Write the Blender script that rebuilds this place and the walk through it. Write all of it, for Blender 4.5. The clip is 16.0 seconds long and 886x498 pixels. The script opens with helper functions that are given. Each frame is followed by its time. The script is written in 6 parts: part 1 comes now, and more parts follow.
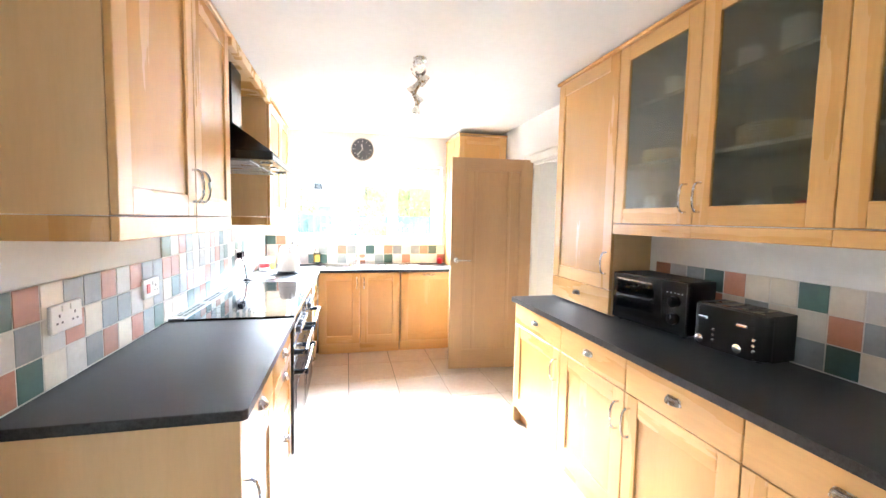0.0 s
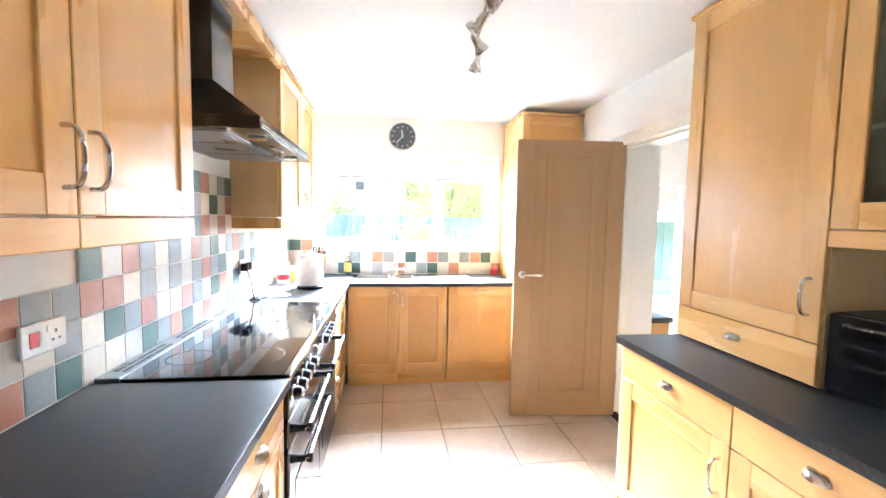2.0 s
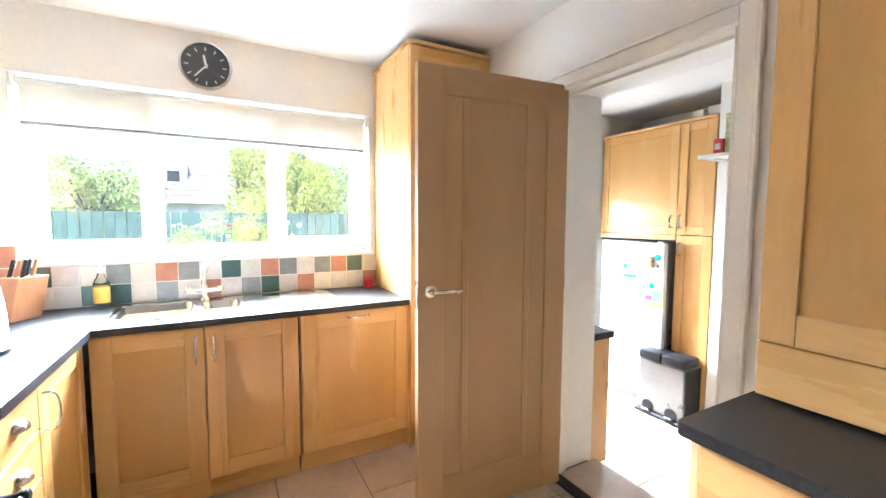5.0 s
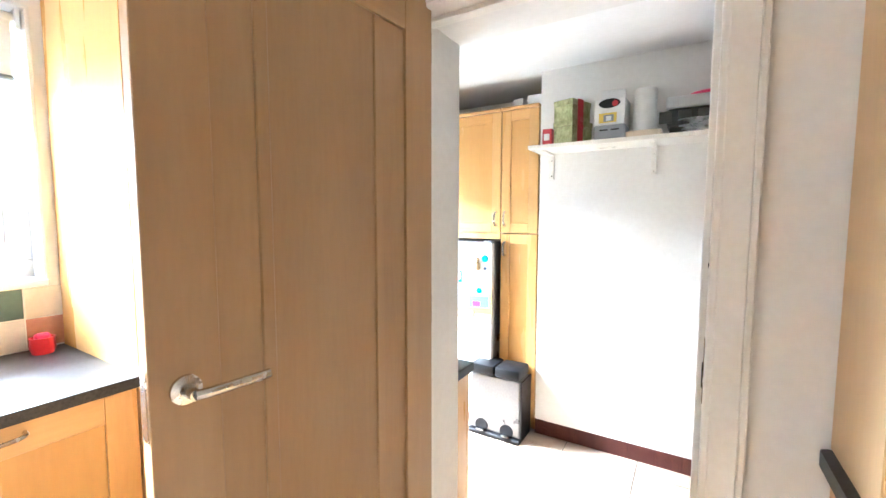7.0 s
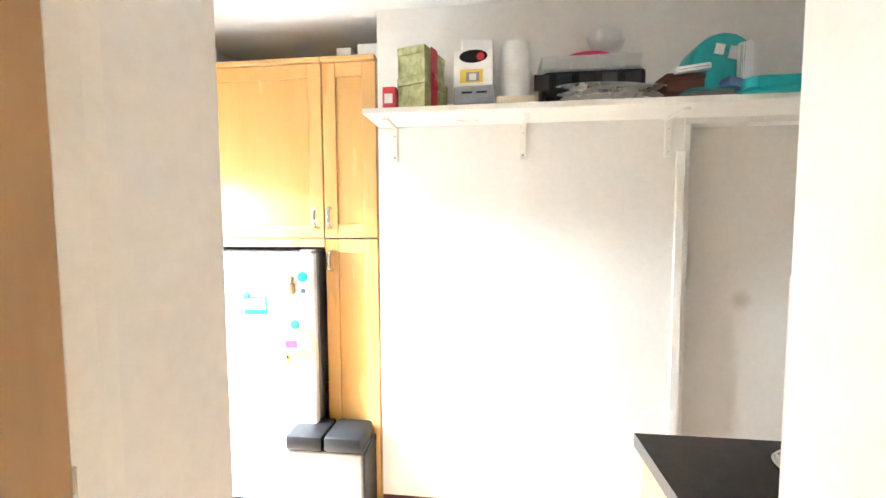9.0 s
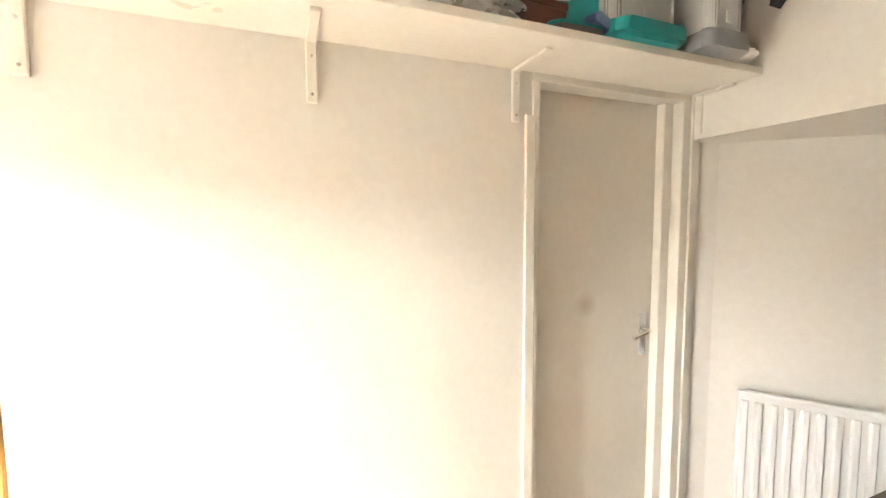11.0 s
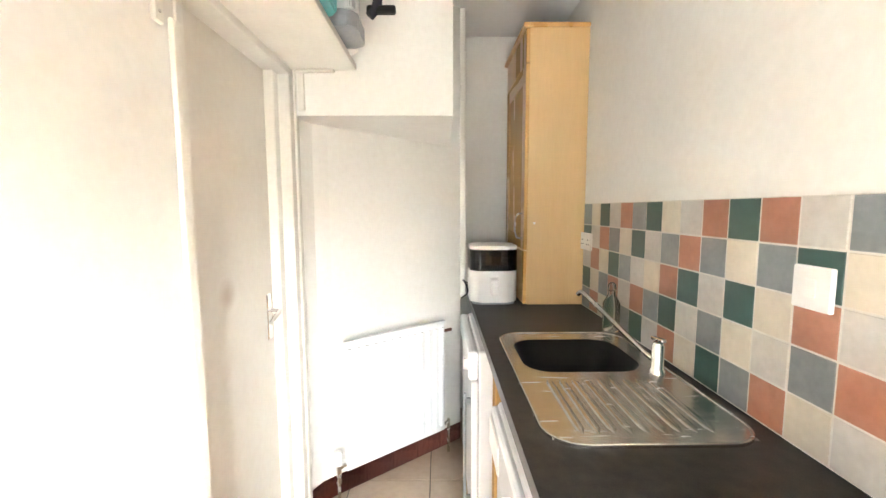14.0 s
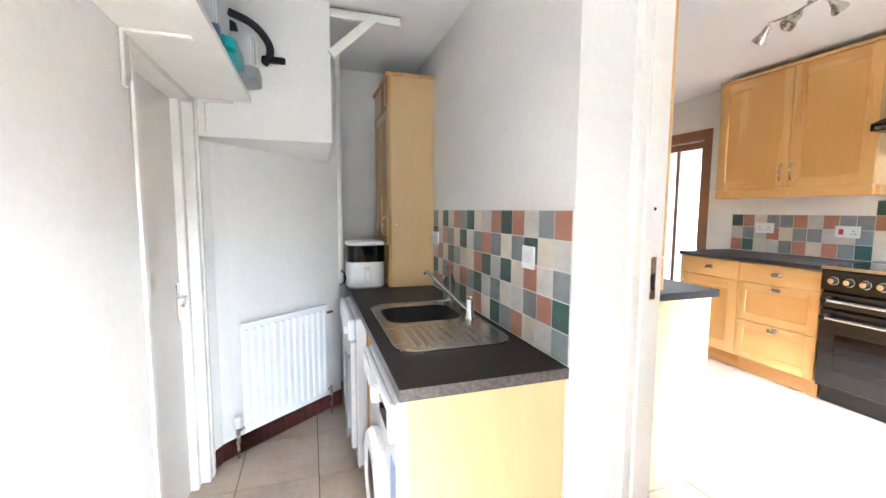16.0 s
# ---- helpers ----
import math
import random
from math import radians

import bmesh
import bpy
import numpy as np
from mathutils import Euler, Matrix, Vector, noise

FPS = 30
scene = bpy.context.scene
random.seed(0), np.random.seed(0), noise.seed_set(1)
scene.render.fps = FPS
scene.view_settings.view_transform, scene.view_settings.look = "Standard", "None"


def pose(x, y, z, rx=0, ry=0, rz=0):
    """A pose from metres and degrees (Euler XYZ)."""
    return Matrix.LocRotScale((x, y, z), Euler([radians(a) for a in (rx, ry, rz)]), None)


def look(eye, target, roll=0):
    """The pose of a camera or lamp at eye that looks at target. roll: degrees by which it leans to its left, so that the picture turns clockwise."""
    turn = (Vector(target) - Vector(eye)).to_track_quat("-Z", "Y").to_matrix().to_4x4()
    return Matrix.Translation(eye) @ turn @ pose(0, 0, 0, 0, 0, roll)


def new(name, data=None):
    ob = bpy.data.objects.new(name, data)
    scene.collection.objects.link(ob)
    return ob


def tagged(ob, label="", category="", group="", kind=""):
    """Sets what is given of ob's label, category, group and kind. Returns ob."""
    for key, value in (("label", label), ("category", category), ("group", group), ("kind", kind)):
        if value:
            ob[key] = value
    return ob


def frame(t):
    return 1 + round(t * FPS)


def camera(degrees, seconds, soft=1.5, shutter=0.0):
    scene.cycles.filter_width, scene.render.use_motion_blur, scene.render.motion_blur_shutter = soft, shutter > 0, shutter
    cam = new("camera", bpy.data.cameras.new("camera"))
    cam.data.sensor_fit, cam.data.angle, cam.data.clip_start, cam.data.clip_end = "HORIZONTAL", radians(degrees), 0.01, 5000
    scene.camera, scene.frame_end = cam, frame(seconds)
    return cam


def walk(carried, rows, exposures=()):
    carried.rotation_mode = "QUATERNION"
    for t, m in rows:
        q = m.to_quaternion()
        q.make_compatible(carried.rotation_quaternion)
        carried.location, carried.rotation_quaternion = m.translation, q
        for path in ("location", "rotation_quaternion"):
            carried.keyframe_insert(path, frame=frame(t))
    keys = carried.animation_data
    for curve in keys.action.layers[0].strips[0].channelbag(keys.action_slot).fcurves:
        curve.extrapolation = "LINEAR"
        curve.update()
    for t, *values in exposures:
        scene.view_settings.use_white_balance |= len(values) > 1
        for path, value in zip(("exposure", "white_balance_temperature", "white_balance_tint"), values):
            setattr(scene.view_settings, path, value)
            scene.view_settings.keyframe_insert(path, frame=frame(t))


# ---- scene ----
cam = camera(94.7, 16.0, 1.5)
PATH = [
    (0, (0.385, 0.261, 1.415), (0.844, 2.202, 1.269), 1.1),
    (0.5, (0.407, 0.424, 1.411), (0.805, 2.379, 1.261), 1.1),
    (1, (0.418, 0.661, 1.397), (0.760, 2.627, 1.259), 1.2),
    (1.5, (0.429, 0.887, 1.416), (0.726, 2.859, 1.268), 1.2),
    (2, (0.440, 1.124, 1.416), (0.702, 3.100, 1.271), 1.1),
    (2.5, (0.484, 1.331, 1.428), (0.738, 3.309, 1.283), 1.0),
    (3, (0.509, 1.529, 1.406), (0.823, 3.498, 1.259), 0.9),
    (3.2, (0.515, 1.618, 1.402), (0.858, 3.585, 1.255), 0.8),
    (5.3, (0.637, 2.488, 1.341), (1.715, 4.166, 1.195), 0.1),
    (5.5, (0.663, 2.578, 1.344), (1.825, 4.199, 1.198), 0.0),
    (6, (0.729, 2.828, 1.355), (2.109, 4.268, 1.205), 0.0),
    (6.5, (0.837, 2.993, 1.348), (2.389, 4.245, 1.192), 0.0),
    (7, (1.01, 3.139, 1.342), (2.718, 4.174, 1.186), 0.1),
    (7.5, (1.17, 3.250, 1.337), (2.979, 4.086, 1.177), 0.1),
    (8, (1.376, 3.378, 1.317), (3.267, 4.01, 1.163), 0.3),
    (8.2, (1.460, 3.422, 1.310), (3.378, 3.980, 1.164), 0.2),
    (10.3, (2.335, 3.498, 1.302), (4.297, 3.136, 1.166), -0.5),
    (10.5, (2.417, 3.481, 1.298), (4.359, 3.019, 1.163), -0.5),
    (11, (2.557, 3.425, 1.279), (4.415, 2.699, 1.129), -0.3),
    (11.5, (2.714, 3.358, 1.232), (4.399, 2.295, 1.053), -0.3),
    (12, (2.85, 3.314, 1.178), (4.259, 1.906, 1.008), -0.4),
    (12.5, (2.96, 3.317, 1.168), (4.032, 1.636, 0.990), -0.4),
    (13, (3.032, 3.368, 1.165), (3.668, 1.481, 0.983), -0.2),
    (13.5, (3.094, 3.464, 1.18), (3.366, 1.492, 0.991), -0.2),
    (14, (3.16, 3.599, 1.204), (3.14, 1.609, 1.010), -0.2),
    (14.5, (3.209, 3.723, 1.210), (2.984, 1.745, 1.014), -0.0),
    (15, (3.238, 3.900, 1.222), (2.855, 1.949, 1.029), 0.0),
    (15.5, (3.233, 4.049, 1.223), (2.728, 2.123, 1.032), 0.2),
    (16, (3.223, 4.21, 1.226), (2.607, 2.317, 1.038), 0.3),
]
LIGHT = [(0.0, 2.38, 5500, 9), (1.5, 2.22, 5400, 9), (3.2, 1.87, 5250, 9), (5.5, 1.4, 5400, 9), (6.5, 1.52, 5400, 9), (8.2, 2.1, 5500, 9), (10.5, 1.75, 7150, 12), (11.5, 1.82, 7050, 12), (12.5, 2.0, 6850, 11), (13.5, 2.42, 6500, 10), (14.5, 2.4, 6200, 10), (16.0, 1.9, 5500, 10)]
walk(cam, [(t, look(eye, target, roll)) for t, eye, target, roll in PATH], LIGHT)

# ---------------------------------------------------------------- the light
world = bpy.data.worlds.new("sky")
scene.world = world
world.use_nodes = True
wn = world.node_tree.nodes
sky = wn.new("ShaderNodeTexSky")
sky.sky_type, sky.sun_disc = "NISHITA", False
sky.sun_elevation, sky.sun_rotation = radians(46), radians(200)
wn["Background"].inputs["Strength"].default_value = 0.15
world.node_tree.links.new(sky.outputs["Color"], wn["Background"].inputs["Color"])

sun = new("sun", bpy.data.lights.new("sun", "SUN"))
sun.data.energy, sun.data.angle, sun.data.color = 5.0, radians(0.6), (1.0, 0.95, 0.87)
sun.matrix_world = look((0, 0, 20), (0 + 4.0, 11.0, 20 - 12.0))


def sky_lamp(name, place, aim, w, h, watts, colour=(0.93, 0.97, 1.0)):
    """An area lamp added outside an opening in place of sky light."""
    la = bpy.data.lights.new(name, "AREA")
    la.shape, la.size, la.size_y, la.energy, la.color = "RECTANGLE", w, h, watts, colour
    ob = new(name, la)
    ob.matrix_world = look(place, aim)
    return ob


sky_lamp("daylight_kitchen_window", (0.25, 8.5, 3.38), (0.61, 4.0, 1.5), 3.4, 1.45, 2950)
# small unseen lamp that shapes the low lit patch on the utility wall
sky_lamp("daylight_back_door", (2.62, 6.5, 1.75), (3.4, 3.0, 0.9), 0.5, 0.2, 54)
# second unseen lamp, added as fill to brighten the utility room
sky_lamp("back_door_fill", (3.0, 7.8, 3.7), (3.2, 4.6, 0.0), 1.6, 1.0, 1450)


# ---------------------------------------------------------------- materials
def mat(name, colour, rough=0.5, metal=0.0, spec=0.5):
    m = bpy.data.materials.new(name)
    m.use_nodes = True
    b = m.node_tree.nodes["Principled BSDF"]
    b.inputs["Base Color"].default_value = (*colour, 1)
    b.inputs["Roughness"].default_value = rough
    b.inputs["Metallic"].default_value = metal
    b.inputs["Specular IOR Level"].default_value = spec
    return m


def mottled(name, dark, light, scale=6.0, rough=0.5, bump=0.02, fine=90.0, stretch=(1, 1, 1), spec=0.5, rand=0.0, metal=0.0, wear=0.1):
    """A surface that varies at two scales between two colours, with fine relief and uneven gloss."""
    m = mat(name, light, rough, metal, spec)
    t = m.node_tree
    n, l = t.nodes, t.links
    b = n["Principled BSDF"]
    co = n.new("ShaderNodeTexCoord")
    mp = n.new("ShaderNodeMapping")
    mp.inputs["Scale"].default_value = stretch
    info = n.new("ShaderNodeObjectInfo")
    shift = n.new("ShaderNodeVectorMath")
    shift.operation = "MULTIPLY_ADD"
    comb = n.new("ShaderNodeCombineXYZ")
    for k in "XYZ":
        l.new(info.outputs["Random"], comb.inputs[k])
    shift.inputs[1].default_value = (17, 23, 31)
    l.new(comb.outputs[0], shift.inputs[0])
    l.new(co.outputs["Object"], shift.inputs[2])
    l.new(shift.outputs[0], mp.inputs[0])
    a = n.new("ShaderNodeTexNoise")
    a.inputs["Scale"].default_value, a.inputs["Detail"].default_value = scale, 6
    f = n.new("ShaderNodeTexNoise")
    f.inputs["Scale"].default_value, f.inputs["Detail"].default_value = fine, 3
    l.new(mp.outputs[0], a.inputs["Vector"])
    l.new(mp.outputs[0], f.inputs["Vector"])
    mixf = n.new("ShaderNodeMix")
    mixf.inputs[0].default_value = 0.35
    l.new(a.outputs[0], mixf.inputs[2])
    l.new(f.outputs[0], mixf.inputs[3])
    ramp = n.new("ShaderNodeValToRGB")
    ramp.color_ramp.elements[0].position, ramp.color_ramp.elements[1].position = 0.32, 0.68
    ramp.color_ramp.elements[0].color, ramp.color_ramp.elements[1].color = (*dark, 1), (*light, 1)
    l.new(mixf.outputs[0], ramp.inputs[0])
    out = ramp.outputs[0]
    if rand:
        hsv = n.new("ShaderNodeHueSaturation")
        rng = n.new("ShaderNodeMapRange")
        rng.inputs[3].default_value, rng.inputs[4].default_value = 1 - rand, 1 + rand
        l.new(info.outputs["Random"], rng.inputs[0])
        l.new(rng.outputs[0], hsv.inputs["Value"])
        l.new(out, hsv.inputs["Color"])
        out = hsv.outputs[0]
    l.new(out, b.inputs["Base Color"])
    rr = n.new("ShaderNodeMapRange")
    rr.inputs[3].default_value, rr.inputs[4].default_value = max(0.02, rough - wear), min(1, rough + wear)
    l.new(a.outputs[0], rr.inputs[0])
    l.new(rr.outputs[0], b.inputs["Roughness"])
    if bump:
        bp = n.new("ShaderNodeBump")
        bp.inputs["Strength"].default_value, bp.inputs["Distance"].default_value = 0.5, bump
        l.new(mixf.outputs[0], bp.inputs["Height"])
        l.new(bp.outputs[0], b.inputs["Normal"])
    return m


def wood(name, dark, light, axis="Z", rough=0.28, rand=0.05):
    """Straight-grained veneer, the grain along one axis."""
    s = {"X": (0.8, 7, 7), "Y": (7, 0.8, 7), "Z": (7, 7, 0.8)}[axis]
    dark = tuple(d * 0.66 + l * 0.34 for d, l in zip(dark, light))
    return mottled(name, dark, light, 1.1, rough, 0.0004, 13.0, s, 0.5, rand, 0.0, 0.07)


BIRCH = wood("birch_upright", (0.47, 0.25, 0.074), (0.60, 0.352, 0.118))
BIRCH_X = wood("birch_level", (0.48, 0.256, 0.076), (0.63, 0.37, 0.128), "X")
BIRCH_PANEL = wood("birch_panel", (0.49, 0.268, 0.08), (0.58, 0.332, 0.108), rough=0.25)
BIRCH_SIDE = wood("pale_birch_side", (0.56, 0.36, 0.165), (0.66, 0.45, 0.225), rough=0.45)
OAK = wood("oak_veneer", (0.28, 0.165, 0.076), (0.365, 0.225, 0.108), rough=0.42)
OAK_X = wood("oak_rail", (0.28, 0.16, 0.072), (0.37, 0.228, 0.108), "X", 0.42)
OAK_DARK = wood("stained_timber", (0.16, 0.06, 0.02), (0.30, 0.125, 0.045), rough=0.4)
PLASTER = mottled("white_wall_paint", (0.71, 0.69, 0.645), (0.79, 0.775, 0.735), 1.6, 0.85, 0.0018, 40.0, spec=0.25)
CEILING = mottled("white_ceiling_paint", (0.78, 0.77, 0.74), (0.84, 0.83, 0.81), 1.5, 0.9, 0.003, 30.0, spec=0.2)
GLOSS = mottled("cream_gloss_paint", (0.72, 0.69, 0.62), (0.80, 0.78, 0.72), 5.0, 0.32, 0.0008, 60.0)
WHITE_DOOR = mottled("white_door_paint", (0.70, 0.66, 0.59), (0.77, 0.74, 0.68), 3.0, 0.4, 0.0006, 40.0)
# one small brown stain on the white door
wd = WHITE_DOOR.node_tree
base_link = wd.nodes["Principled BSDF"].inputs["Base Color"].links[0]
src = base_link.from_socket
co_w = wd.nodes.new("ShaderNodeTexCoord")
far = wd.nodes.new("ShaderNodeVectorMath")
far.operation = "DISTANCE"
far.inputs[1].default_value = (3.825, 2.33, 0.937)
spread = wd.nodes.new("ShaderNodeMapRange")
spread.interpolation_type = "SMOOTHSTEP"
spread.inputs[1].default_value, spread.inputs[2].default_value = 0.0, 0.065
spread.inputs[3].default_value, spread.inputs[4].default_value = 0.42, 0.0
mix_st = wd.nodes.new("ShaderNodeMix")
mix_st.data_type = "RGBA"
mix_st.inputs[7].default_value = (0.36, 0.22, 0.12, 1)
wd.links.new(co_w.outputs["Object"], far.inputs[0])
wd.links.new(far.outputs["Value"], spread.inputs[0])
wd.links.new(spread.outputs[0], mix_st.inputs[0])
wd.links.new(src, mix_st.inputs[6])
wd.links.new(mix_st.outputs[2], wd.nodes["Principled BSDF"].inputs["Base Color"])
UPVC = mottled("white_plastic_frame", (0.68, 0.69, 0.69), (0.74, 0.75, 0.75), 4.0, 0.3, 0.0)
WORKTOP = mottled("dark_laminate", (0.004, 0.004, 0.005), (0.034, 0.032, 0.032), 95.0, 0.40, 0.0004, 300.0, spec=0.32)
WORKTOP_EDGE = mottled("speckled_laminate", (0.03, 0.027, 0.026), (0.15, 0.13, 0.118), 75.0, 0.42, 0.0004, 220.0)
WORKTOP_U = mottled("brown_grey_laminate", (0.005, 0.0042, 0.0038), (0.042, 0.035, 0.030), 28.0, 0.48, 0.0005, 330.0, spec=0.28)
FLOOR_TILE = mottled("beige_floor_tile", (0.33, 0.245, 0.175), (0.44, 0.345, 0.26), 3.5, 0.33, 0.0012, 30.0, rand=0.05)
GROUT = mottled("grout", (0.10, 0.078, 0.062), (0.155, 0.125, 0.10), 20.0, 0.9, 0.002)
WALL_GROUT = mottled("pale_grout", (0.56, 0.53, 0.47), (0.66, 0.63, 0.57), 20.0, 0.85, 0.001)
QUARRY = mottled("red_quarry_tile", (0.11, 0.026, 0.018), (0.19, 0.048, 0.032), 9.0, 0.35, 0.001, 80.0, rand=0.12)
TILES = {
    "g": mottled("green_tile", (0.026, 0.066, 0.055), (0.040, 0.092, 0.078), 14.0, 0.3, 0.0006, 60.0, rand=0.12, wear=0.03),
    "t": mottled("terracotta_tile", (0.325, 0.132, 0.078), (0.415, 0.188, 0.116), 14.0, 0.3, 0.0006, 60.0, rand=0.1, wear=0.03),
    "b": mottled("blue_grey_tile", (0.17, 0.19, 0.192), (0.245, 0.265, 0.262), 14.0, 0.3, 0.0006, 60.0, rand=0.12, wear=0.03),
    "c": mottled("cream_tile", (0.55, 0.485, 0.385), (0.65, 0.585, 0.475), 14.0, 0.3, 0.0006, 60.0, rand=0.05, wear=0.03),
    "w": mottled("pale_grey_tile", (0.44, 0.415, 0.375), (0.56, 0.53, 0.485), 14.0, 0.3, 0.0006, 60.0, rand=0.06, wear=0.03),
}
STEEL = mottled("brushed_steel", (0.50, 0.49, 0.47), (0.66, 0.65, 0.63), 8.0, 0.24, 0.0, 120.0, (1, 9, 1), metal=1.0)
CHROME = mat("chrome", (0.82, 0.82, 0.82), 0.08, 1.0)
NICKEL = mottled("satin_nickel", (0.55, 0.53, 0.49), (0.68, 0.66, 0.62), 30.0, 0.26, 0.0, metal=1.0)
BLACK = mottled("black_enamel", (0.003, 0.003, 0.0035), (0.008, 0.008, 0.0085), 10.0, 0.2, 0.0, 80.0)
BLACK_SATIN = mottled("black_plastic", (0.003, 0.003, 0.0035), (0.008, 0.008, 0.0085), 18.0, 0.42, 0.0004, 150.0, spec=0.22)
BLACK_GLASS = mat("black_glass", (0.004, 0.004, 0.005), 0.04, 0.0, 0.4)
RUBBER = mottled("dark_rubber", (0.008, 0.008, 0.009), (0.018, 0.018, 0.019), 30.0, 0.6, 0.0004, spec=0.25)
WHITE_ENAMEL = mottled("white_enamel", (0.76, 0.77, 0.78), (0.82, 0.83, 0.84), 3.0, 0.22, 0.0003, 90.0)
WHITE_PLASTIC = mottled("white_plastic", (0.74, 0.73, 0.70), (0.80, 0.79, 0.77), 12.0, 0.35, 0.0002)
GREY_PLASTIC = mottled("grey_plastic", (0.20, 0.215, 0.23), (0.27, 0.285, 0.30), 14.0, 0.45, 0.0004)
SILVER = mottled("silver_paint", (0.15, 0.15, 0.15), (0.22, 0.22, 0.216), 5.0, 0.3, 0.0, metal=0.7)
RED = mottled("red_paint", (0.40, 0.012, 0.018), (0.52, 0.025, 0.03), 12.0, 0.35, 0.0002)
PINK = mottled("pink_plastic", (0.55, 0.02, 0.10), (0.65, 0.04, 0.14), 12.0, 0.35, 0.0002)
YELLOW = mottled("yellow_glaze", (0.62, 0.42, 0.05), (0.74, 0.54, 0.10), 12.0, 0.35, 0.0003)
CREAM = mottled("cream_card", (0.60, 0.50, 0.36), (0.72, 0.63, 0.48), 12.0, 0.75, 0.0004)
TEAL = mottled("teal_plastic", (0.0, 0.24, 0.25), (0.01, 0.33, 0.34), 8.0, 0.35, 0.0002)
BLUE = mottled("blue_plastic", (0.07, 0.13, 0.27), (0.11, 0.19, 0.36), 8.0, 0.4, 0.0002)
ORANGE = mottled("orange_plastic", (0.46, 0.11, 0.015), (0.60, 0.17, 0.03), 8.0, 0.4, 0.0002)
BROWN = mottled("brown_wood_box", (0.10, 0.032, 0.016), (0.17, 0.06, 0.03), 9.0, 0.5, 0.0006)
OLIVE = mottled("printed_olive_card", (0.20, 0.21, 0.07), (0.56, 0.57, 0.30), 22.0, 0.6, 0.0, 60.0)
FOIL = mottled("silver_foil", (0.52, 0.52, 0.51), (0.72, 0.72, 0.70), 18.0, 0.28, 0.002, 60.0, metal=0.8)
PAPER = mottled("white_paper", (0.70, 0.70, 0.68), (0.80, 0.80, 0.78), 18.0, 0.8, 0.001)
NAVY = mottled("dark_cloth", (0.012, 0.012, 0.02), (0.03, 0.03, 0.045), 60.0, 0.9, 0.002)
STRAW = mottled("straw_figure", (0.42, 0.28, 0.13), (0.60, 0.44, 0.24), 80.0, 0.85, 0.002)
CLOCK_FACE = mottled("slate_dial", (0.030, 0.036, 0.042), (0.045, 0.052, 0.06), 20.0, 0.5, 0.0)
ROLLER = mottled("cream_roller_blind", (0.66, 0.65, 0.60), (0.74, 0.73, 0.68), 8.0, 0.85, 0.0006, 220.0)


def glass(name, rough=0.0, colour=(0.97, 0.99, 0.98)):
    m = mat(name, colour, rough)
    b = m.node_tree.nodes["Principled BSDF"]
    b.inputs["Transmission Weight"].default_value = 1.0
    b.inputs["IOR"].default_value = 1.45
    return m


PANE = glass("window_glass")
# window glass with glare put into the material as a faint white veil
VEILED = glass("veiled_window_glass")
pt = VEILED.node_tree
film = pt.nodes.new("ShaderNodeBsdfTranslucent")
film.inputs["Color"].default_value = (0.9, 0.9, 0.88, 1)
veil = pt.nodes.new("ShaderNodeMixShader")
veil.inputs[0].default_value = 0.0015
pt.links.new(pt.nodes["Principled BSDF"].outputs[0], veil.inputs[1])
pt.links.new(film.outputs[0], veil.inputs[2])
pt.links.new(veil.outputs[0], pt.nodes["Material Output"].inputs[0])
SMOKED = glass("hazy_cabinet_glass", 0.25, (0.68, 0.69, 0.56))
CLOUDY = mottled("cloudy_plastic", (0.62, 0.63, 0.62), (0.72, 0.73, 0.72), 12.0, 0.35, 0.0002)
CLOUDY.node_tree.nodes["Principled BSDF"].inputs["Transmission Weight"].default_value = 0.45
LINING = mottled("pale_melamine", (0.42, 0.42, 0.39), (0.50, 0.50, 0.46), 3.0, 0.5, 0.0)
CLEAR = glass("clear_plastic", 0.18, (0.86, 0.88, 0.88))
GREEN_SOAP = glass("soap_bottle", 0.1, (0.92, 0.97, 0.95))
rt = ROLLER.node_tree
thin = rt.nodes.new("ShaderNodeBsdfTranslucent")
thin.inputs["Color"].default_value = (0.80, 0.79, 0.74, 1)
both = rt.nodes.new("ShaderNodeMixShader")
both.inputs[0].default_value = 0.12
rt.links.new(rt.nodes["Principled BSDF"].outputs[0], both.inputs[1])
rt.links.new(thin.outputs[0], both.inputs[2])
rt.links.new(both.outputs[0], rt.nodes["Material Output"].inputs[0])
PAVING = mottled("terrace_paving", (0.17, 0.16, 0.145), (0.25, 0.235, 0.21), 5.0, 0.85, 0.003, 60.0)
GRASS = mottled("lawn", (0.035, 0.075, 0.015), (0.075, 0.13, 0.03), 3.0, 0.9, 0.01, 80.0)
FENCE = mottled("green_fence_stain", (0.03, 0.065, 0.052), (0.05, 0.095, 0.078), 6.0, 0.7, 0.002, 40.0, (1, 1, 0.2), rand=0.15)
LEAF = mottled("leaf", (0.20, 0.28, 0.06), (0.34, 0.42, 0.13), 4.0, 0.6, 0.0, 40.0, rand=0.1)
LEAF_Y = mottled("yellow_leaf", (0.24, 0.27, 0.03), (0.40, 0.40, 0.07), 4.0, 0.6, 0.0, 40.0)
BARK = mottled("bark", (0.05, 0.035, 0.025), (0.10, 0.075, 0.055), 20.0, 0.9, 0.01)
PETAL = mottled("pale_petal", (0.62, 0.50, 0.52), (0.78, 0.70, 0.70), 30.0, 0.6, 0.0)
ROOF_TILE = mottled("slate_roof", (0.20, 0.18, 0.17), (0.31, 0.28, 0.27), 6.0, 0.7, 0.004, 40.0, rand=0.1)
RENDERED = mottled("pale_house_wall", (0.55, 0.50, 0.44), (0.66, 0.61, 0.55), 3.0, 0.85, 0.004)


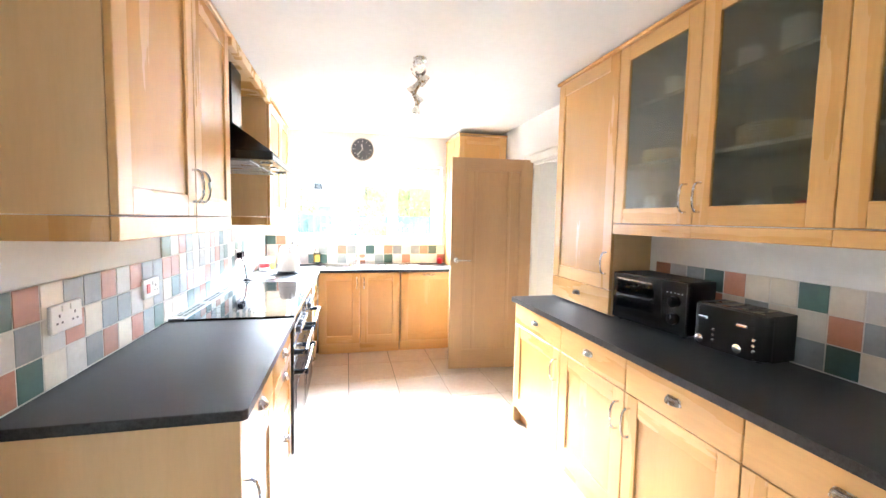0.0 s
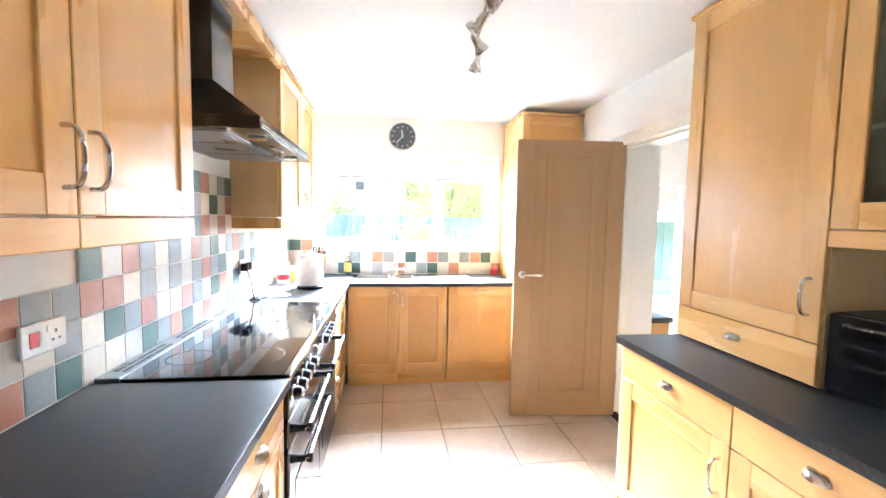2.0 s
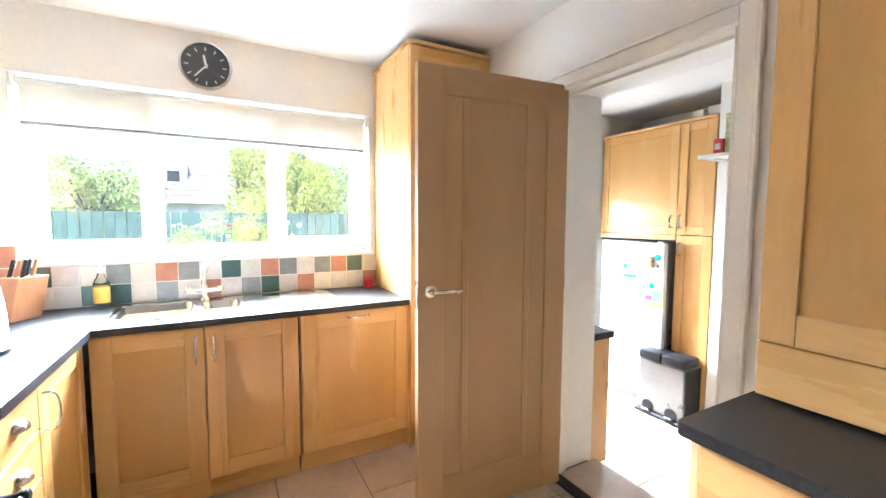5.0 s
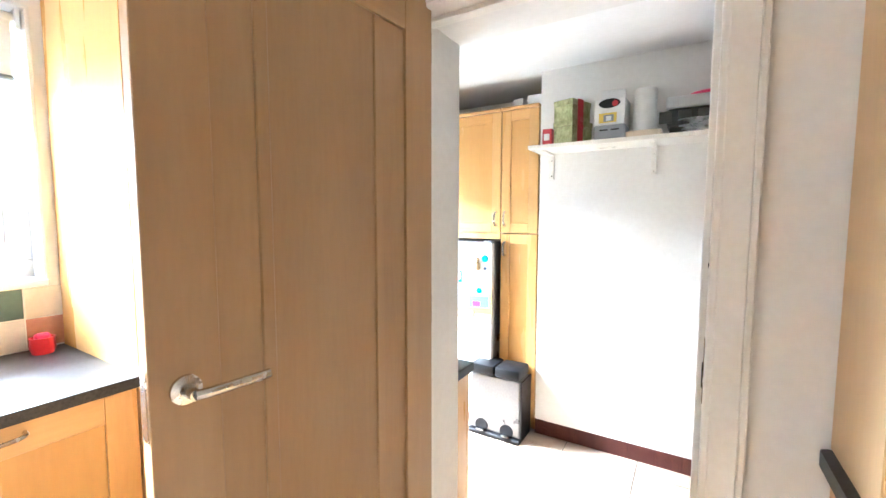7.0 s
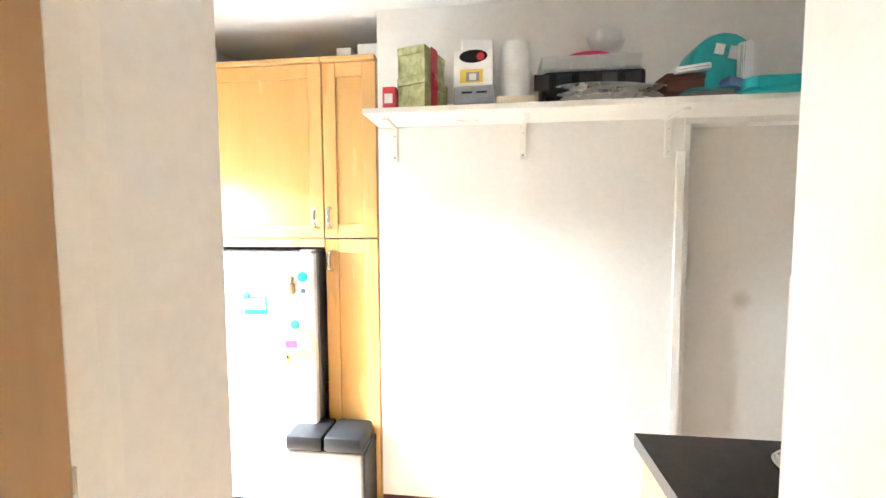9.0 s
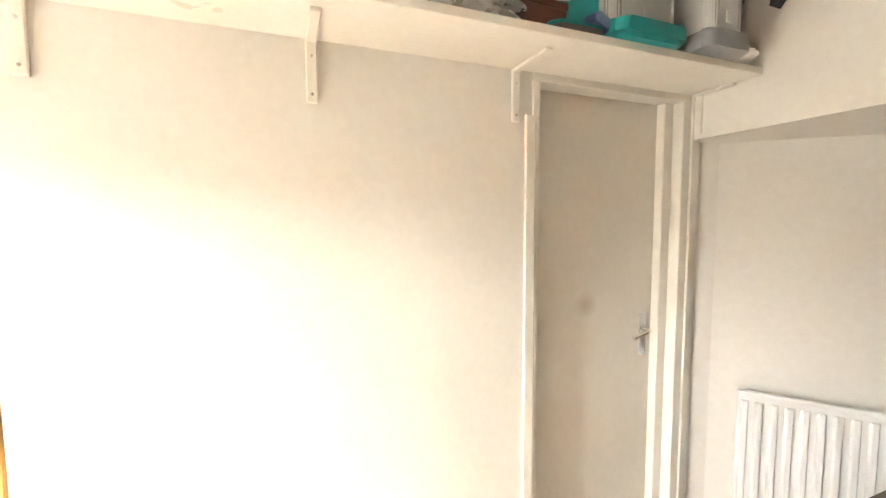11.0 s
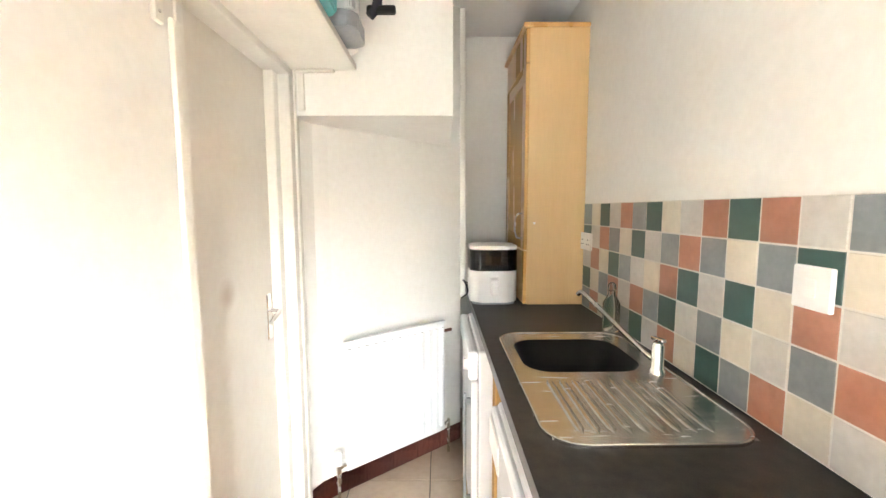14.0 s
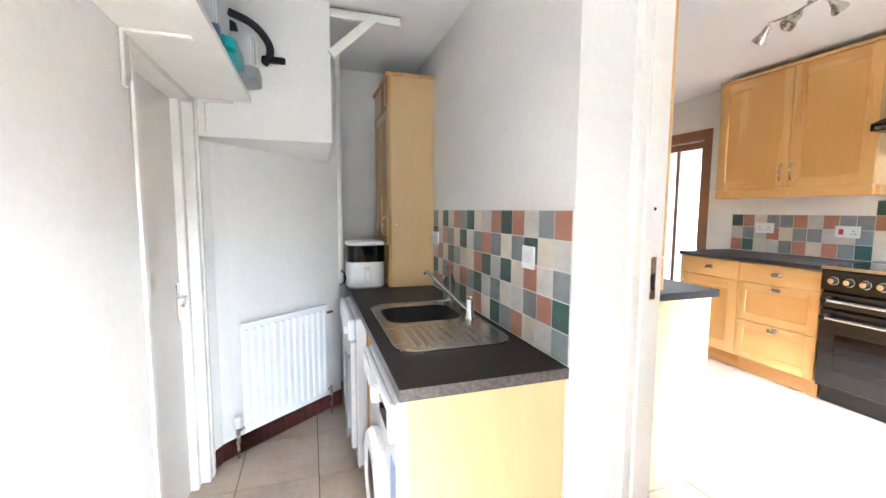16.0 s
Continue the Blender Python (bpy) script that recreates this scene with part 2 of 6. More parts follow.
# ---------------------------------------------------------------- makers
def add_box(bm, x0, x1, y0, y1, z0, z1, bevel=0.0, seg=1):
    v = [bm.verts.new((x, y, z)) for x in (x0, x1) for y in (y0, y1) for z in (z0, z1)]
    fs = [bm.faces.new([v[i] for i in q]) for q in ((0, 1, 3, 2), (4, 6, 7, 5), (0, 4, 5, 1), (2, 3, 7, 6), (0, 2, 6, 4), (1, 5, 7, 3))]
    if bevel:
        es = list({e for f in fs for e in f.edges})
        bmesh.ops.bevel(bm, geom=es, offset=bevel, segments=seg, affect="EDGES", profile=0.5)
    return bm


def box(x0, x1, y0, y1, z0, z1, bevel=0.0, seg=1):
    return add_box(bmesh.new(), x0, x1, y0, y1, z0, z1, bevel, seg)


def boxes(*rows, bevel=0.0):
    bm = bmesh.new()
    for r in rows:
        add_box(bm, *r, bevel)
    return bm


def turn_up(profile, segs=24, cap=True):
    """A turned body round z from (radius, height) pairs."""
    bm = bmesh.new()
    rings = []
    for r, z in profile:
        rings.append([bm.verts.new((r * math.cos(2 * math.pi * k / segs), r * math.sin(2 * math.pi * k / segs), z)) for k in range(segs)])
    for a, b in zip(rings, rings[1:]):
        for k in range(segs):
            bm.faces.new((a[k], a[(k + 1) % segs], b[(k + 1) % segs], b[k]))
    if cap:
        bm.faces.new(rings[0][::-1])
        bm.faces.new(rings[-1])
    return bm


def placed(bm, m):
    bmesh.ops.transform(bm, matrix=m, verts=bm.verts)
    return bm


def rod(a, b, r, segs=12):
    a, b = Vector(a), Vector(b)
    bm = turn_up([(r, 0), (r, (b - a).length)], segs)
    q = Vector((0, 0, 1)).rotation_difference(b - a)
    return placed(bm, Matrix.Translation(a) @ q.to_matrix().to_4x4())


def tube(points, r, segs=10, smooth=4):
    """A round bar along points, rounded between them."""
    pts = [Vector(p) for p in points]
    for _ in range(smooth if len(pts) > 2 else 0):
        if len(pts) > 40:
            break
        nxt = [pts[0]]
        for a, b in zip(pts, pts[1:]):
            nxt += [a * 0.75 + b * 0.25, a * 0.25 + b * 0.75]
        pts = nxt + [pts[-1]]
    bm = bmesh.new()
    rings, up = [], Vector((0.3, 0.2, 0.93))
    for i, p in enumerate(pts):
        d = (pts[min(i + 1, len(pts) - 1)] - pts[max(i - 1, 0)]).normalized()
        side = d.cross(up)
        if side.length < 0.05:
            side = d.cross(Vector((1, 0, 0)))
        side.normalize()
        top = side.cross(d)
        up = top
        rings.append([bm.verts.new(p + r * (math.cos(2 * math.pi * k / segs) * side + math.sin(2 * math.pi * k / segs) * top)) for k in range(segs)])
    for a, b in zip(rings, rings[1:]):
        for k in range(segs):
            bm.faces.new((a[k], a[(k + 1) % segs], b[(k + 1) % segs], b[k]))
    bm.faces.new(rings[0][::-1])
    bm.faces.new(rings[-1])
    return bm


def prism(outline, z0, z1, bevel=0.0):
    """An upright block over an outline of (x, y)."""
    bm = bmesh.new()
    lo = [bm.verts.new((x, y, z0)) for x, y in outline]
    hi = [bm.verts.new((x, y, z1)) for x, y in outline]
    bm.faces.new(lo[::-1])
    bm.faces.new(hi)
    for k in range(len(lo)):
        j = (k + 1) % len(lo)
        bm.faces.new((lo[k], lo[j], hi[j], hi[k]))
    if bevel:
        bmesh.ops.bevel(bm, geom=list(bm.edges), offset=bevel, segments=2, affect="EDGES", profile=0.5)
    return bm


def rounded(x0, x1, y0, y1, r, n=6):
    """The outline of a rectangle with round corners."""
    out = []
    for cx, cy, a in ((x1 - r, y1 - r, 0), (x0 + r, y1 - r, 90), (x0 + r, y0 + r, 180), (x1 - r, y0 + r, 270)):
        out += [(cx + r * math.cos(radians(a + 90 * k / n)), cy + r * math.sin(radians(a + 90 * k / n))) for k in range(n + 1)]
    return out


def join(*bms):
    out = bmesh.new()
    for b in bms:
        me = bpy.data.meshes.new("t")
        b.to_mesh(me)
        out.from_mesh(me)
        bpy.data.meshes.remove(me)
        b.free()
    return out


def mesh_of(name, bm, material, smooth=False):
    bmesh.ops.recalc_face_normals(bm, faces=bm.faces)
    me = bpy.data.meshes.new(name)
    bm.to_mesh(me)
    bm.free()
    for one in (material if isinstance(material, (list, tuple)) else [material]):
        me.materials.append(one)
    if smooth:
        for p in me.polygons:
            p.use_smooth = True
        me.set_sharp_from_angle(angle=radians(38))
    return me


def part(name, bm, material, parent, label="", smooth=False):
    """One mesh object under a thing or a part."""
    ob = new(name, mesh_of(name, bm, material, smooth))
    ob.parent = parent
    return tagged(ob, label) if label else ob


def thing(name, m, label, category, group="", kind=""):
    ob = new(name)
    ob.empty_display_size = 0.1
    ob.matrix_world = m
    return tagged(ob, label, category, group, kind)


def solid(name, bm, material, label, category, kind="", m=None, smooth=False, group=""):
    ob = new(name, mesh_of(name, bm, material, smooth))
    if m is not None:
        ob.matrix_world = m
    return tagged(ob, label, category, group, kind)


# ---------------------------------------------------------------- the plan
XW, XE, XU, XF = -0.48, 2.07, 2.40, 3.75      # kitchen west and east walls, utility west and east walls
YN, YS, YB = 5.06, -3.2, 0.85                # north wall, kitchen south wall, utility south wall
HK, HU, FU = 2.365, 2.31, -0.19               # ceilings, utility floor
OPEN = (3.072, 3.91, 1.985)                    # the opening between the rooms
WIN = (-0.27, 1.505, 1.115, 2.04)             # kitchen window
WT = 0.885                                    # kitchen worktop
UT = FU + 0.888                               # utility worktop


def wall(name, bm, label):
    return solid(name, bm, PLASTER, label, "wall", "structure")


wall_west = wall("wall_west", boxes((XW - 0.27, XW, YS, 0.33, 0, HK), (XW - 0.27, XW, 0.33, 1.20, 2.03, HK), (XW - 0.27, XW, 1.20, YN, 0, HK)), "white plastered kitchen wall behind the cooker")
wall_north = wall("wall_north", boxes(
    (XW - 0.27, WIN[0], YN, YN + 0.28, FU, 2.6), (WIN[0], WIN[1], YN, YN + 0.28, FU, WIN[2]), (WIN[0], WIN[1], YN, YN + 0.28, WIN[3], 2.6),
    (WIN[1], 2.78, YN, YN + 0.28, FU, 2.6), (2.78, 3.62, YN, YN + 0.28, 1.82, 2.6), (3.62, 4.6, YN, YN + 0.28, FU, 2.6)), "white plastered outer wall with the kitchen window")
wall_south = wall("wall_south", boxes((XW - 0.27, 0.1, YS - 0.2, YS, 0, HK), (0.1, 1.5, YS - 0.2, YS, 2.05, HK), (1.5, XU, YS - 0.2, YS, 0, HK)), "plain white kitchen wall with a garden door opening")
wall_east = wall("wall_east", boxes((XE, XU, YS, OPEN[0], FU, HK), (XE, XU, OPEN[0], OPEN[1], OPEN[2], HK), (XE, XU, OPEN[1], YN, FU, HK)), "white plastered wall between kitchen and utility room")
wall_utility = wall("wall_utility", boxes((XF, XF + 0.28, YB, 1.885, FU, HU), (XF, XF + 0.28, 1.885, 2.635, 1.775, HU), (XF, XF + 0.28, 2.635, 4.03, FU, HU)), "white plastered utility wall under the long shelf")
wall_alcove = wall("wall_alcove", boxes((4.33, 4.6, 4.03, YN, FU, HU), (XF + 0.28, 4.6, 3.98, 4.03, FU, HU)), "white alcove wall behind the cupboards")
wall_closet = wall("wall_closet", boxes((4.6, 4.7, 1.7, 2.8, FU, HU), (XF + 0.28, 4.6, 1.7, 1.8, FU, HU), (XF + 0.28, 4.6, 2.72, 2.8, FU, HU)), "plain wall behind the white door")
wall_back = wall("wall_back", box(XU, XF + 0.28, YB - 0.2, YB, FU, HU), "white end wall of the utility room")
wall("wall_hall", boxes((-2.2, -2.1, -0.3, 2.4, -0.2, HK), (-2.1, XW - 0.27, -0.3, -0.2, -0.2, HK), (-2.1, XW - 0.27, -0.2, 2.4, -0.2, 0.0), (-2.1, XW - 0.27, -0.2, 2.4, HK, HK + 0.1)), "plain cream hall beyond the glazed door")
wall_slant = wall("wall_slant", prism([(3.75, 1.83), (3.715, 1.765), (3.66, 1.715), (3.035, 1.225), (3.035, 0.85), (3.75, 0.85)], FU, HU), "slanting white wall behind the radiator")
bm = bmesh.new()
f = [bm.verts.new(p) for p in ((3.10, 1.885, 1.585), (3.75, 1.885, 1.585), (3.75, 1.885, HU), (3.10, 1.885, HU))]
g = [bm.verts.new(p) for p in ((3.10, 1.27, 1.552), (3.75, 1.27, 1.552), (3.75, 1.27, HU), (3.10, 1.27, HU))]
for q in ((f[0], f[1], f[2], f[3]), (g[3], g[2], g[1], g[0]), (f[0], g[0], g[1], f[1]), (f[3], f[2], g[2], g[3]), (f[0], f[3], g[3], g[0]), (f[1], g[1], g[2], f[2])):
    bm.faces.new(q)
wall("wall_bulkhead", bm, "boxed-in white bulkhead under the stairs")
solid("ceiling_kitchen", box(XW - 0.27, XU, YS - 0.2, YN, HK, HK + 0.25), CEILING, "plain white kitchen ceiling", "ceiling", "structure")
solid("ceiling_utility", box(XU, 4.7, YB - 0.2, YN, HU, HU + 0.25), CEILING, "plain white utility ceiling", "ceiling", "structure")
floor_kitchen = solid("floor_kitchen", box(XW - 0.27, XU - 0.03, YS - 0.2, YN, -0.25, -0.006), GROUT, "beige stone-look tiled kitchen floor with dark joints", "floor", "structure")
floor_utility = solid("floor_utility", box(XU - 0.03, 4.7, YB - 0.2, YN, FU - 0.2, FU - 0.006), GROUT, "beige stone-look tiled utility floor a step lower", "floor", "structure")

# window of the kitchen, with its frames, sill and blind
win = thing("window_1", pose(0, 0, 0), "white framed kitchen window with three lights", "window", kind="structure")
yw = YN + 0.09
x0, x1, z0, z1 = WIN
part("window_frame", boxes((x0, x1, yw, yw + 0.07, z0, z0 + 0.075), (x0, x1, yw, yw + 0.07, z1 - 0.06, z1), (x0, x0 + 0.06, yw, yw + 0.07, z0 + 0.075, z1 - 0.06), (x1 - 0.075, x1, yw, yw + 0.07, z0 + 0.075, z1 - 0.06), bevel=0.006), UPVC, win)
for xm in (0.285, 0.905):
    part("mullion", box(xm - 0.036, xm + 0.036, yw - 0.004, yw + 0.066, z0 + 0.076, z1 - 0.061, 0.006), UPVC, win)
for a, b, opens in ((x0 + 0.06, 0.249, True), (0.321, 0.869, False), (0.941, x1 - 0.075, True)):
    if opens:
        s = part("sash", boxes((a, b, yw + 0.008, yw + 0.06, z0 + 0.078, z0 + 0.11), (a, b, yw + 0.008, yw + 0.06, z1 - 0.105, z1 - 0.062), (a, a + 0.034, yw + 0.008, yw + 0.06, z0 + 0.11, z1 - 0.105), (b - 0.034, b, yw + 0.008, yw + 0.06, z0 + 0.11, z1 - 0.105), bevel=0.004), UPVC, win)
        mid = (a + b) / 2
        part("window_handle", boxes((mid - 0.02, mid + 0.02, yw - 0.008, yw + 0.008, z0 + 0.088, z0 + 0.112), (mid - 0.01, mid + 0.1, yw - 0.024, yw - 0.008, z0 + 0.093, z0 + 0.107), bevel=0.003), UPVC, s)
    p = part("pane", box(a + (0.032 if opens else 0), b - (0.032 if opens else 0), yw + 0.03, yw + 0.036, z0 + 0.08, z1 - 0.07), VEILED, win)
    p.visible_shadow = False
part("window_sill", box(x0, x1, YN - 0.02, yw, z0 - 0.014, z0 + 0.012, 0.004), UPVC, win)
part("reveal_lining", boxes((x0, x0 + 0.012, YN - 0.006, yw, z0 + 0.012, z1 - 0.012), (x1 - 0.012, x1, YN - 0.006, yw, z0 + 0.012, z1 - 0.012), (x0, x1, YN - 0.006, yw, z1 - 0.012, z1), bevel=0.002), UPVC, win)
bld = thing("roller_blind", pose(0, 0, 0), "cream roller blind drawn a quarter down", "blind")
part("roller", placed(rod((x0 + 0.03, YN + 0.045, z1 - 0.045), (x1 - 0.03, YN + 0.045, z1 - 0.045), 0.022), Matrix()), ROLLER, bld, smooth=True)
part("fabric", box(x0 + 0.04, x1 - 0.04, YN + 0.026, YN + 0.0275, 1.805, z1 - 0.045), ROLLER, bld)
part("bottom_bar", box(x0 + 0.04, x1 - 0.04, YN + 0.020, YN + 0.034, 1.79, 1.807, 0.004), GREY_PLASTIC, bld)
for xe in (x0 + 0.014, x1 - 0.03):
    part("bracket", box(xe, xe + 0.014, YN + 0.015, YN + 0.075, z1 - 0.08, z1 - 0.012, 0.003), WHITE_PLASTIC, bld)

# back door of the utility room and the glazed timber door of the kitchen
bd = thing("door_back", pose(0, 0, 0), "white glazed back door", "door", kind="structure")
part("door_frame", boxes((2.78, 2.84, YN + 0.10, YN + 0.17, FU, 1.82), (3.56, 3.62, YN + 0.10, YN + 0.17, FU, 1.82), (2.84, 3.56, YN + 0.10, YN + 0.17, 1.54, 1.82), (2.84, 3.56, YN + 0.10, YN + 0.17, FU, FU + 0.2), bevel=0.004), UPVC, bd)
p = part("pane", box(2.84, 3.56, YN + 0.13, YN + 0.136, FU + 0.2, 1.54), PANE, bd)
p.visible_shadow = False
sd = thing("door_garden", pose(0, 0, 0), "white glazed garden door behind the kitchen", "door", kind="structure")
for a, b, c, d in ((0.1, 0.17, 0.0, 2.05), (1.43, 1.5, 0.0, 2.05), (0.17, 1.43, 1.97, 2.05), (0.17, 1.43, 0.0, 0.12), (0.77, 0.83, 0.12, 1.97)):
    part("frame_member", box(a, b, YS - 0.12, YS - 0.05, c, d, 0.004), UPVC, sd)
for a, b in ((0.17, 0.77), (0.83, 1.43)):
    p = part("pane", box(a, b, YS - 0.088, YS - 0.082, 0.12, 1.97), PANE, sd)
    p.visible_shadow = False
gd = thing("door_glazed", pose(0, 0, 0), "glazed door in a brown stained timber frame", "door", kind="structure")
part("door_frame", boxes((XW - 0.12, XW + 0.015, 0.33, 0.40, 0, 2.03), (XW - 0.12, XW + 0.015, 1.12, 1.20, 0, 2.03), (XW - 0.12, XW + 0.015, 0.40, 1.12, 1.93, 2.03), bevel=0.004), OAK_DARK, gd)
part("leaf", boxes((XW - 0.09, XW - 0.05, 0.40, 0.47, 0.01, 1.925), (XW - 0.09, XW - 0.05, 1.05, 1.115, 0.01, 1.925), (XW - 0.09, XW - 0.05, 0.47, 1.05, 0.01, 0.2), (XW - 0.09, XW - 0.05, 0.47, 1.05, 1.86, 1.925), (XW - 0.085, XW - 0.055, 0.75, 0.78, 0.2, 1.86), bevel=0.003), OAK_DARK, gd)
for a, b in ((0.47, 0.75), (0.78, 1.05)):
    p = part("pane", box(XW - 0.073, XW - 0.067, a, b, 0.2, 1.86), PANE, gd)
    p.visible_shadow = False

# linings and architrave of the opening between the rooms
tr = thing("trim_doorway", pose(0, 0, 0), "cream painted door lining and moulded architrave", "door frame", kind="structure")
a, b, h = OPEN
XL = XE + 0.115                                # depth of the frame; plastered reveals beyond it
c, d = 3.10, 3.885                             # clear opening of the frame
part("lining", box(XE - 0.015, XL, a - 0.004, c, 0.0, h - 0.028, 0.003), GLOSS, tr)
part("lining", box(XE - 0.015, XL, d, b + 0.004, 0.0, h - 0.028, 0.003), GLOSS, tr)
part("lining", box(XE - 0.015, XL, a - 0.004, b + 0.004, h - 0.0278, h + 0.004, 0.003), GLOSS, tr)
part("door_stop", box(XE + 0.045, XE + 0.08, c - 0.001, c + 0.013, 0.0, h - 0.042, 0.002), GLOSS, tr)
part("door_stop", box(XE + 0.045, XE + 0.08, d - 0.013, d + 0.001, 0.0, h - 0.042, 0.002), GLOSS, tr)
part("door_stop", box(XE + 0.045, XE + 0.08, c, d, h - 0.0418, h - 0.027, 0.002), GLOSS, tr)


def architrave(x, s, a, b, h, z0, w=0.068):
    """Moulded casing round an opening on the plane x, proud towards s."""
    def strip(u0, u1, d):
        xs = sorted((x, x + s * d))
        return [(xs[0], xs[1], a - u1, a - u0, z0, h + u1), (xs[0], xs[1], b + u0, b + u1, z0, h + u1), (xs[0], xs[1], a - u0, b + u0, h + u0, h + u1)]
    return boxes(*strip(0.0, w * 0.8, 0.017), *strip(w * 0.8, w, 0.023), bevel=0.003)


part("architrave", architrave(XE - 0.002, -1, c - 0.012, d + 0.012, h - 0.016, 0.0), GLOSS, tr)
part("threshold", box(XE + 0.062, XU + 0.01, c, d, -0.006, 0.010, 0.004), FLOOR_TILE, tr, "beige tiled threshold")
part("threshold_strip", box(XE + 0.0, XE + 0.06, c, d, -0.006, 0.012, 0.004), RUBBER, tr, "dark worn threshold strip")
st = part("strike_plate", box(XE + 0.012, XE + 0.04, c - 0.001, c + 0.002, 0.92, 1.07, 0.001), NICKEL, tr, "satin metal strike plate")
part("keep", box(XE + 0.018, XE + 0.034, c + 0.002, c + 0.004, 0.955, 1.01), BLACK_SATIN, st)
part("screw_hole", rod((XE + 0.03, c - 0.001, 1.235), (XE + 0.03, c + 0.0015, 1.235), 0.006, 10), BLACK_SATIN, tr)

# the oak door, standing open into the kitchen
dlen, hx, hy = 0.766, 2.083, 3.848
ang = math.degrees(math.atan2(3.916 - hy, 1.32 - hx))
dr = thing("door_kitchen", pose(hx, hy, 0.008, 0, 0, ang), "oak veneered panel door standing open", "door", kind="structure")
DH, DT = 1.972, 0.038
SW, NP, MU = 0.118, 0.088, 0.03
part("stile", box(0, SW, -DT / 2, DT / 2, 0, DH, 0.002), OAK, dr)
part("stile", box(dlen - SW, dlen, -DT / 2, DT / 2, 0, DH, 0.002), OAK, dr)
part("top_rail", box(SW, dlen - SW, -DT / 2 + 0.0005, DT / 2 - 0.0005, DH - 0.118, DH, 0.002), OAK_X, dr)
part("bottom_rail", box(SW, dlen - SW, -DT / 2 + 0.0005, DT / 2 - 0.0005, 0, 0.185, 0.002), OAK_X, dr)
for u0 in (SW + NP, dlen - SW - NP - MU):
    part("muntin", box(u0, u0 + MU, -DT / 2 + 0.003, DT / 2 - 0.003, 0.185, DH - 0.118, 0.003), OAK, dr)
for u0, u1 in ((SW, SW + NP), (SW + NP + MU, dlen - SW - NP - MU), (dlen - SW - NP, dlen - SW)):
    part("panel", box(u0, u1, -DT / 2 + 0.009, DT / 2 - 0.009, 0.185, DH - 0.118), OAK, dr)
for s in (-1, 1):
    hnd = part("door_handle", join(placed(turn_up([(0.026, 0), (0.026, 0.008), (0.012, 0.010), (0.010, 0.045)], 24), pose(dlen - 0.055, s * DT / 2, 1.03, -90 * s)),
                                   tube([(dlen - 0.055, s * (DT / 2 + 0.044), 1.03), (dlen - 0.075, s * (DT / 2 + 0.05), 1.03), (dlen - 0.185, s * (DT / 2 + 0.05), 1.03)], 0.0095)), NICKEL, dr, "satin steel lever handle", smooth=True)
part("latch_plate", box(dlen - 0.001, dlen + 0.002, -0.012, 0.012, 0.95, 1.08, 0.0005), NICKEL, dr)
for z in (0.25, 1.0, 1.80):
    part("hinge", join(rod((-0.008, -DT / 2 - 0.004, z), (-0.008, -DT / 2 - 0.004, z + 0.09), 0.007), box(-0.006, 0.001, -DT / 2, DT / 2 - 0.005, z, z + 0.09)), NICKEL, dr)

# the flush white door of the utility room
d2 = thing("door_white", pose(0, 0, 0), "flush off-white painted door, closed, with a small brown stain", "door", kind="structure")
part("leaf", box(XF + 0.075, XF + 0.113, 1.985, 2.605, FU + 0.005, 1.735, 0.002), WHITE_DOOR, d2)
for name, b in (("jamb", (XF - 0.004, XF + 0.16, 1.885, 1.935, FU, 1.735)), ("door_stop", (XF + 0.04, XF + 0.16, 1.935, 1.985, FU, 1.735)), ("jamb", (XF - 0.004, XF + 0.16, 2.605, 2.635, FU, 1.735)),
                ("head", (XF - 0.004, XF + 0.16, 1.885, 2.635, 1.7352, 1.775)), ("architrave", (XF - 0.014, XF - 0.0045, 1.858, 1.895, FU, 1.80)),
                ("architrave", (XF - 0.016, XF - 0.0045, 2.628, 2.668, FU, 1.62)), ("architrave", (XF - 0.0145, XF - 0.0045, 1.8955, 2.6275, 1.765, 1.80))):
    part(name, box(*b, 0.003), GLOSS, d2)
lv = part("door_handle", boxes((XF + 0.069, XF + 0.0755, 2.015, 2.052, 0.70, 0.88), bevel=0.003), CHROME, d2, "chrome lever on a back plate")
part("lever", join(rod((XF + 0.07, 2.034, 0.815), (XF + 0.03, 2.034, 0.815), 0.008), tube([(XF + 0.032, 2.034, 0.815), (XF + 0.028, 2.05, 0.81), (XF + 0.028, 2.125, 0.79)], 0.0085)), CHROME, lv, smooth=True)
# ---------------------------------------------------------------- cabinets
def bow_handle(parent, x, z, up=True, L=0.120, r=0.0052):
    """A slim bow handle on a front (front at y = 0, towards -y)."""
    h = L / 2
    pts = [(x, 0, z - h), (x, -0.026, z - h), (x, -0.039, z - h * 0.5), (x, -0.039, z + h * 0.5), (x, -0.026, z + h), (x, 0, z + h)]
    if not up:
        pts = [(x + (p[2] - z), p[1], z) for p in pts]
    return part("handle", tube(pts, r, 8, 3), NICKEL, parent, "satin nickel bow handle", True)


def cup_handle(parent, x, z):
    """A half-cup drawer pull."""
    bm = bmesh.new()
    n, rows = 12, []
    for j in range(5):
        a = radians(90 * j / 4)
        rows.append([bm.verts.new((x + 0.036 * math.cos(math.pi * k / n) * (0.55 + 0.45 * math.cos(a)), -0.002 - 0.026 * math.sin(math.pi * k / n) * math.cos(a) - 0.0, z - 0.010 + 0.026 * math.sin(a))) for k in range(n + 1)])
    for r0, r1 in zip(rows, rows[1:]):
        for k in range(n):
            bm.faces.new((r0[k], r0[k + 1], r1[k + 1], r1[k]))
    bmesh.ops.solidify(bm, geom=bm.faces[:], thickness=0.002)
    return part("handle", bm, NICKEL, parent, "satin nickel cup pull", True)


